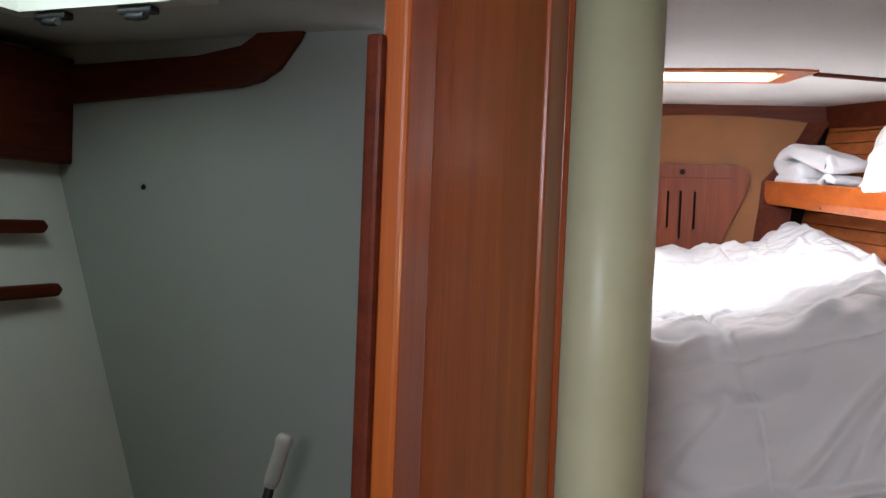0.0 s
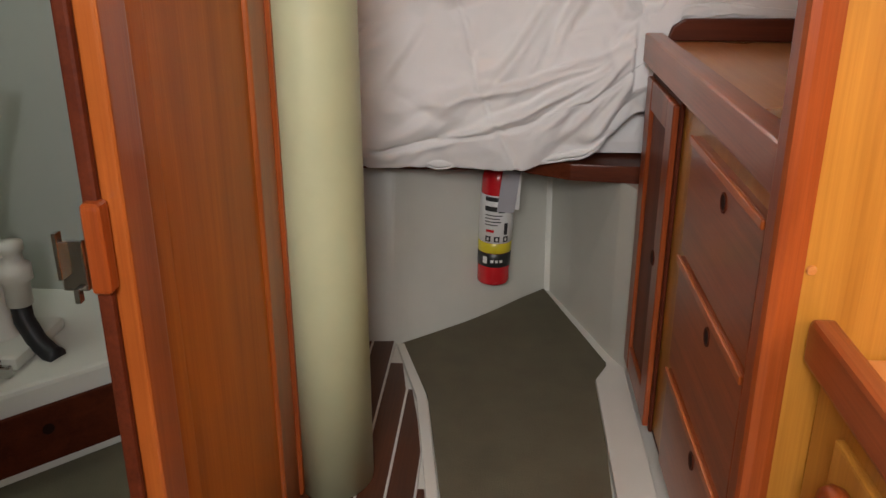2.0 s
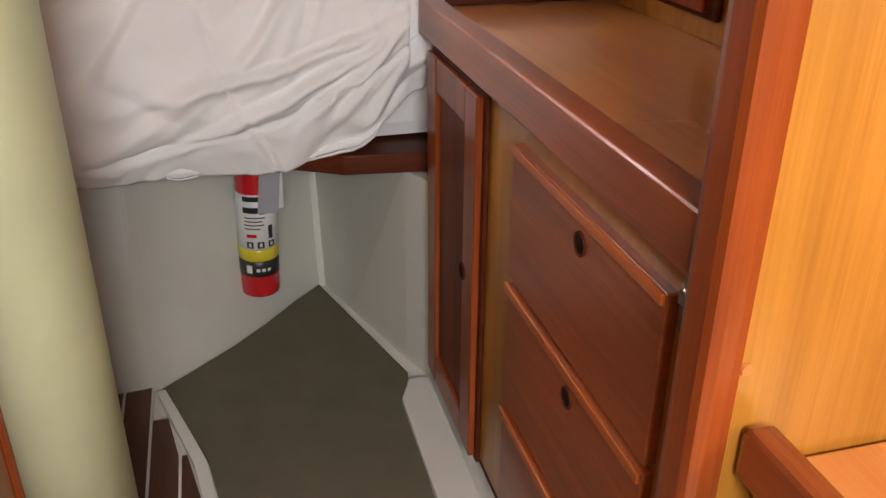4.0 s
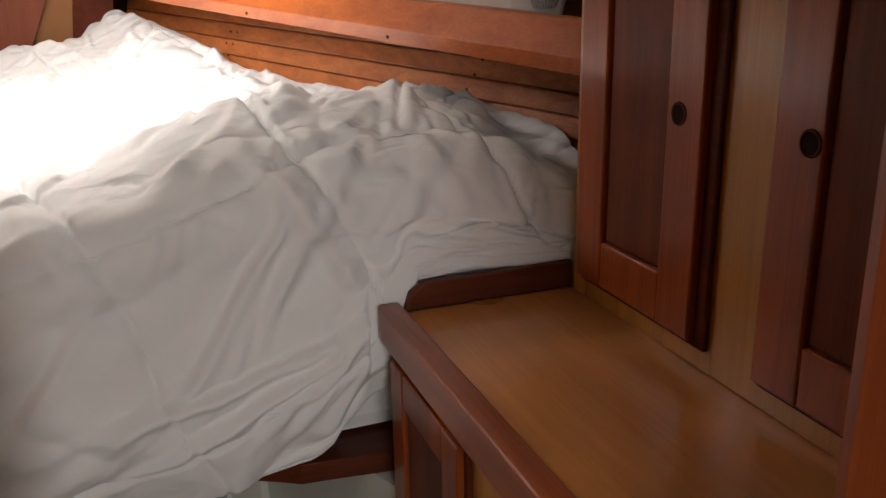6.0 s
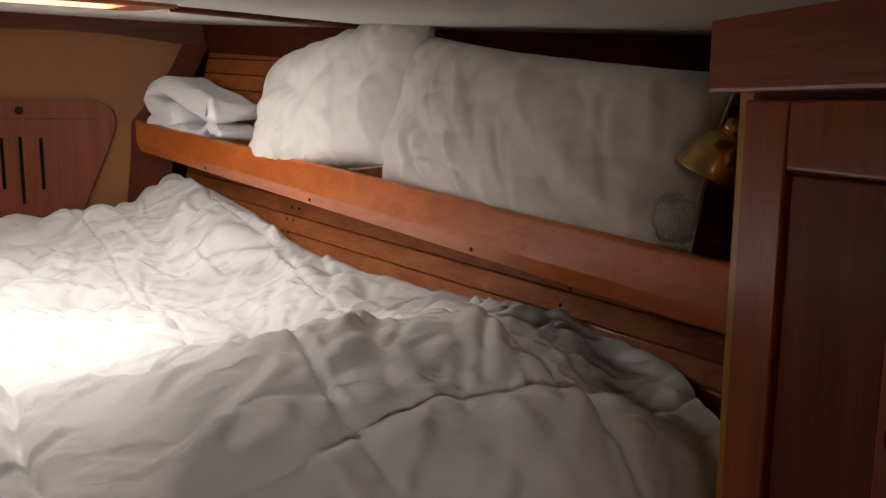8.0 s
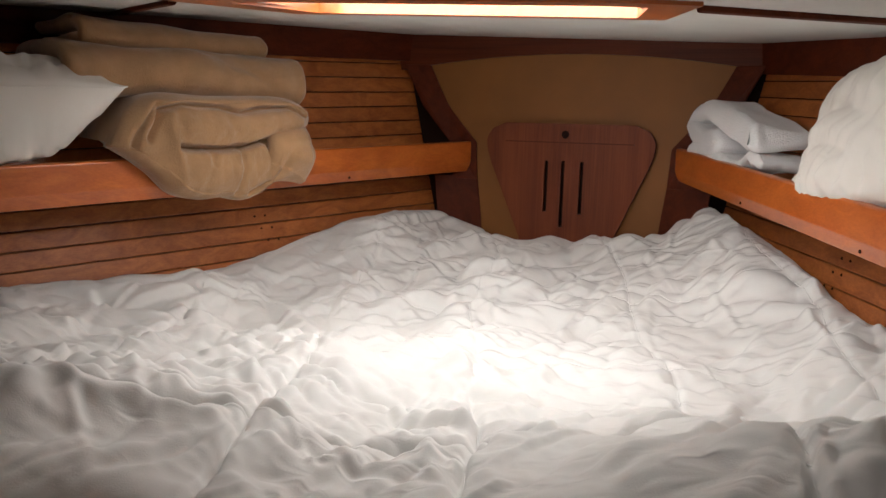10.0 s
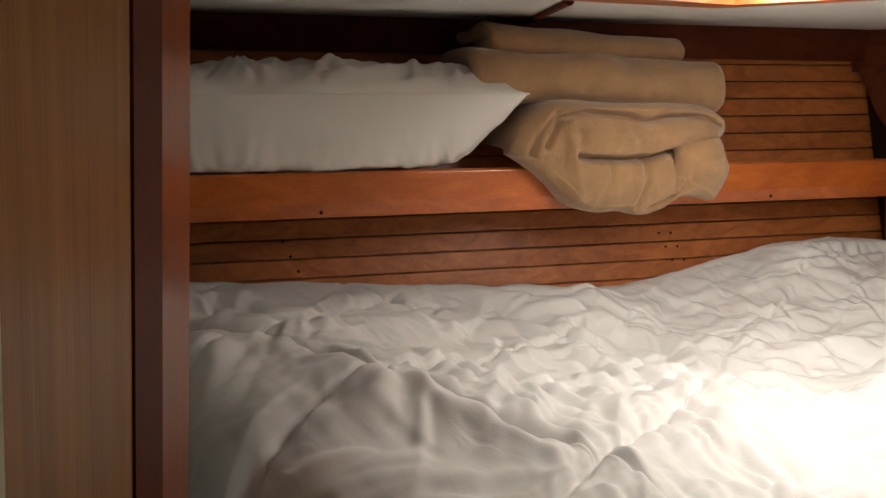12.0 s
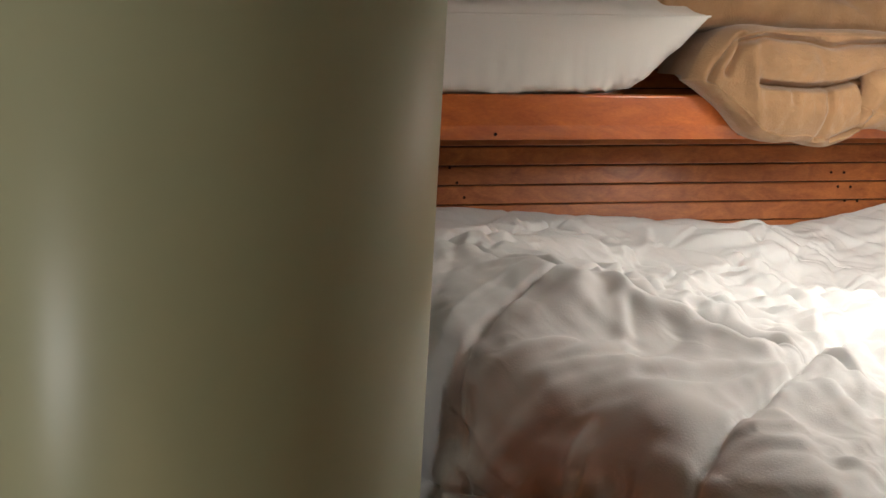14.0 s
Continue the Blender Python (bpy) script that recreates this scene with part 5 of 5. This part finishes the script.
# ---- fire extinguisher ----
def build_extinguisher():
    x, y, z, r = 0.200, 2.137, 0.090, 0.0452
    M = Matrix.Translation((x, y, z)) @ pose(0, 0, 0, 0, 2.0, 0)
    t = thing("fire_extinguisher", (x, y, z), "red fire extinguisher with white, yellow and black label bands", "extinguisher")
    part("body", lathe([(0, 0), (r - 0.006, 0), (r - 0.001, 0.004), (r, 0.010), (r, 0.30), (r - 0.006, 0.325), (0.020, 0.345), (0.016, 0.36), (0, 0.36)], M, 40), RED, t, "", True)
    for name, a, b, mat, lab in (("black_band", 0.056, 0.096, BLACK_INK, "black label band"), ("yellow_band", 0.0965, 0.126, YELLOW, "yellow label band"), ("label", 0.1265, 0.262, PAPER, "white printed label")):
        part(name, lathe([(r + 0.0002, a), (r + 0.0008, a + 0.0004), (r + 0.0008, b - 0.0004), (r + 0.0002, b)], M, 40), mat, t, lab, True)

    def mark(a0, a1, z0, z1, mat, name="print"):
        bm = bmesh.new()
        n = 6
        rr = r + 0.0012
        lo = [bm.verts.new(M @ Vector((rr * math.sin(a0 + (a1 - a0) * i / n), -rr * math.cos(a0 + (a1 - a0) * i / n), z0))) for i in range(n + 1)]
        hi = [bm.verts.new(M @ Vector((rr * math.sin(a0 + (a1 - a0) * i / n), -rr * math.cos(a0 + (a1 - a0) * i / n), z1))) for i in range(n + 1)]
        for i in range(n):
            bm.faces.new((lo[i], lo[i + 1], hi[i + 1], hi[i]))
        part(name, bm, mat, t)

    for a in (-0.62, -0.08, 0.48):
        mark(a, a + 0.34, 0.131, 0.147, BLACK_INK)
        mark(a + 0.1, a + 0.24, 0.1345, 0.1435, PAPER)
    for i, (a0, a1) in enumerate(((-0.7, 0.1), (-0.7, 0.3), (-0.7, 0.2), (-0.7, 0.35))):
        mark(a0, a1, 0.178 + i * 0.009, 0.181 + i * 0.009, BLACK_INK)
    mark(-0.6, -0.1, 0.158, 0.166, RED)
    mark(0.5, 0.75, 0.152, 0.185, BLACK_INK)
    mark(-0.75, 0.05, 0.218, 0.232, BLACK_INK)
    mark(0.1, 0.5, 0.215, 0.236, BLACK_INK)
    mark(-0.75, 0.6, 0.246, 0.258, BLACK_INK)
    for i in range(3):
        mark(-0.2 + i * 0.27, -0.02 + i * 0.27, 0.070, 0.078, PAPER)
    mark(-0.72, -0.42, 0.066, 0.086, PAPER)
    part("valve", lathe([(0, 0.355), (0.014, 0.355), (0.014, 0.385), (0.008, 0.39), (0, 0.39)], M, 20), CHROME, t, "", True)
    bm = box(-0.010, 0.010, -0.075, 0.02, 0.385, 0.395, 0.003, m=M)
    part("lever", bm, RUBBER, t, "black lever")
    bm = box(-r - 0.003, r + 0.003, -0.004, r + 0.02, 0.20, 0.222, 0.002, m=M)
    part("bracket", bm, WHITE_PLASTIC, t, "wall bracket strap")
    g = thing("inspection_tag", (x + 0.045, y - 0.05, 0.33), "grey card inspection tag hanging on the extinguisher", "tag")
    part("card", box(-0.024, 0.024, -0.001, 0.001, -0.075, 0.045, 0.0006, m=Matrix.Translation((x + 0.040, y - 0.047, 0.385)) @ pose(0, 0, 0, -6, 9, 14)), TAG_GREY, g)
    part("back_card", box(-0.022, 0.024, -0.001, 0.001, -0.070, 0.045, 0.0006, m=Matrix.Translation((x + 0.048, y - 0.040, 0.385)) @ pose(0, 0, 0, -4, 4, 24)), PAPER, g)
    part("string", tube([(x + 0.036, y - 0.046, 0.425), (x + 0.02, y - 0.03, 0.46), (x, y - 0.01, 0.505)], 0.001, 6), PAPER, g)


build_extinguisher()


# ---- toilet compartment ----
def build_head():
    poly = [(-0.545, 1.455), (-1.15, 0.85), (-1.235, 0.85), (-1.30, 1.774), (-0.545, 1.774)]
    p = thing("toilet_plinth", (-0.9, 1.4, 0), "cream moulded plinth with a mahogany access panel", "plinth")
    part("body", prism(poly, -0.003, 0.195, 0.010), GELCOAT, p)
    d = Vector((-0.605, -0.605, 0)).normalized()
    a = Vector((-0.545, 1.455, 0))
    q = [a + d * s + Vector((0.004, -0.004, z)) for s, z in ((0.03, 0.025), (0.50, 0.025), (0.50, 0.150), (0.03, 0.150))]
    pn = part("access_panel", slab([tuple(v) for v in q], (1, -1, 0), 0.010, 0.004), MAHOGANY_DARK, p, "dark mahogany access panel")
    h = a + d * 0.19 + Vector((0.0115, -0.0115, 0.100))
    part("finger_hole", lathe([(0, 0.001), (0.011, 0.001), (0.012, 0)], facing(*h, (1, -1, 0)), 18), SHADE_AND_FITTINGS, pn, "finger hole, its inner shade a dark disc")
    t = thing("marine_toilet", (-0.99, 1.42, 0.196), "white porcelain marine toilet with closed seat and hand pump", "toilet")
    sc = Matrix.Translation((-1.015, 1.40, 0.196)) @ Matrix.Diagonal((0.80, 1.05, 0.84, 1))
    part("bowl", lathe([(0.10, 0), (0.115, 0.02), (0.085, 0.09), (0.10, 0.15), (0.155, 0.23), (0.180, 0.285), (0.185, 0.300), (0.0, 0.300)], sc, 48), PORCELAIN, t, "", True)
    part("seat", lathe([(0.05, 0.302), (0.195, 0.302), (0.200, 0.310), (0.197, 0.320), (0.05, 0.322)], sc, 48), WHITE_PLASTIC, t, "", True)
    part("lid", lathe([(0.0, 0.323), (0.190, 0.323), (0.194, 0.331), (0.184, 0.341), (0.0, 0.347)], sc, 48), WHITE_PLASTIC, t, "", True)
    part("base", box(-1.12, -0.74, 1.36, 1.56, 0.196, 0.225, 0.010), WHITE_PLASTIC, t)
    pm = part("pump", lathe([(0, 0), (0.045, 0), (0.045, 0.03), (0.030, 0.04), (0.028, 0.20), (0.036, 0.21), (0.036, 0.25), (0.025, 0.27), (0.022, 0.30), (0.030, 0.305), (0.030, 0.325), (0, 0.33)], Matrix.Translation((-0.835, 1.470, 0.20)), 24), WHITE_PLASTIC, t, "", True)
    part("rod", tube([(-0.822, 1.466, 0.50), (-0.805, 1.462, 0.575), (-0.772, 1.450, 0.675)], 0.010), RUBBER, pm, "dark pump rod", True)
    part("grip", lathe([(0, 0), (0.014, 0.002), (0.016, 0.02), (0.015, 0.09), (0.018, 0.105), (0.015, 0.115), (0, 0.117)], facing(-0.776, 1.450, 0.660, (0.33, -0.08, 0.94)), 20), WHITE_PLASTIC, pm, "cream pump grip", True)
    v = part("valve", lathe([(0, 0), (0.026, 0), (0.026, 0.05), (0.034, 0.055), (0.034, 0.085), (0.022, 0.09), (0.020, 0.115), (0.026, 0.118), (0.026, 0.135), (0, 0.14)], Matrix.Translation((-0.765, 1.45, 0.305)), 24), WHITE_PLASTIC, t, "", True)
    part("elbow", tube([(-0.835, 1.47, 0.415), (-0.80, 1.46, 0.42), (-0.765, 1.45, 0.42)], 0.022), WHITE_PLASTIC, v, "", True)
    part("hose", tube([(-0.765, 1.45, 0.31), (-0.762, 1.447, 0.27), (-0.735, 1.437, 0.225), (-0.705, 1.43, 0.200), (-0.69, 1.425, 0.197)], 0.021, 14), RUBBER, t, "black rubber hose", True)
    tri = bmesh.new()
    box(-0.86, -0.74, 1.33, 1.345, 0.197, 0.222, 0.004, tri)
    for k in range(3):
        box(-0.81 + 0.022 * k, -0.80 + 0.022 * k, 1.30, 1.34, 0.222, 0.235, 0.003, tri)
    part("wing_nut", tri, CHROME, t, "metal wing nut")
    # band along the top of the bulkhead
    low = [(-1.80, 1.470), (-1.10, 1.512), (-1.035, 1.524), (-0.985, 1.552), (-0.930, 1.62), (-0.89, 1.70)]
    high = [(-0.985, 1.70), (-1.03, 1.645), (-1.09, 1.608), (-1.22, 1.592), (-1.59, 1.582), (-1.80, 1.592)]
    bm = slab([(x, 1.764, z) for x, z in low + high], (0, -1, 0), 0.02, 0.004)
    solid("trim_head_band", bm, MAHOGANY_DARK_X, "dark mahogany band curving up to the headliner", "trim", "structure")
    solid("head_locker", slab([(-1.640, 0.70, 1.318), (-1.640, 1.7640, 1.318), (-1.640, 1.7640, 1.60), (-1.640, 0.70, 1.60)], (-1, 0, 0), 0.145, 0.006), MAHOGANY_DARK, "dark mahogany locker along the hull side", "locker")

    def hull_x(z):
        return -1.25 - 0.56 * z / 1.66

    for z in (1.150, 0.992):
        r = thing("towel_bar", (hull_x(z), 1.3, z), "rounded mahogany rail on the cream hull liner", "rail", "hull rails")
        bm = slab([(hull_x(z) + 0.022, 0.75, z - 0.017), (hull_x(z) + 0.022, 1.635, z - 0.017), (hull_x(z) + 0.022, 1.650, z), (hull_x(z) + 0.022, 1.635, z + 0.017), (hull_x(z) + 0.022, 0.75, z + 0.017)], (1, 0, 0), 0.022, 0.007)
        part("bar", bm, MAHOGANY_DARK, r)
        for y in (0.9, 1.55):
            part("block", box(hull_x(z) - 0.012, hull_x(z) + 0.0225, y - 0.03, y + 0.03, z - 0.012, z + 0.012, 0.003), MAHOGANY_DARK, r)
    # hatch over the toilet
    t = thing("head_hatch", (-1.2, 1.3, 1.64), "small deck hatch with white frame and dark clips", "hatch")
    bm = bmesh.new()
    o = [(-1.47, 0.90), (-0.93, 0.90), (-0.93, 1.44), (-1.47, 1.44)]
    i = [(-1.405, 0.965), (-0.995, 0.965), (-0.995, 1.375), (-1.405, 1.375)]
    vo = [bm.verts.new((x, y, 1.628)) for x, y in o]
    vi = [bm.verts.new((x, y, 1.622)) for x, y in i]
    vt = [bm.verts.new((x, y, 1.735)) for x, y in i]
    vb = [bm.verts.new((x, y, 1.6395)) for x, y in o]
    for k in range(4):
        j = (k + 1) % 4
        bm.faces.new((vo[k], vo[j], vi[j], vi[k]))
        bm.faces.new((vi[k], vi[j], vt[j], vt[k]))
        bm.faces.new((vb[k], vb[j], vo[j], vo[k]))
    part("frame", bm, WHITE_PLASTIC, t)
    part("acrylic", prism(i, 1.750, 1.756), HEAD_GLOW_PANE, t, "self-glowing acrylic")
    for x in (-1.33, -1.10):
        c = part("clip", box(x - 0.045, x + 0.045, 1.385, 1.415, 1.605, 1.6215, 0.006), RUBBER, t, "dark plastic hatch clip")
        part("lever", tube([(x - 0.03, 1.40, 1.604), (x + 0.03, 1.37, 1.592), (x + 0.06, 1.355, 1.590)], 0.008), RUBBER, c)


build_head()
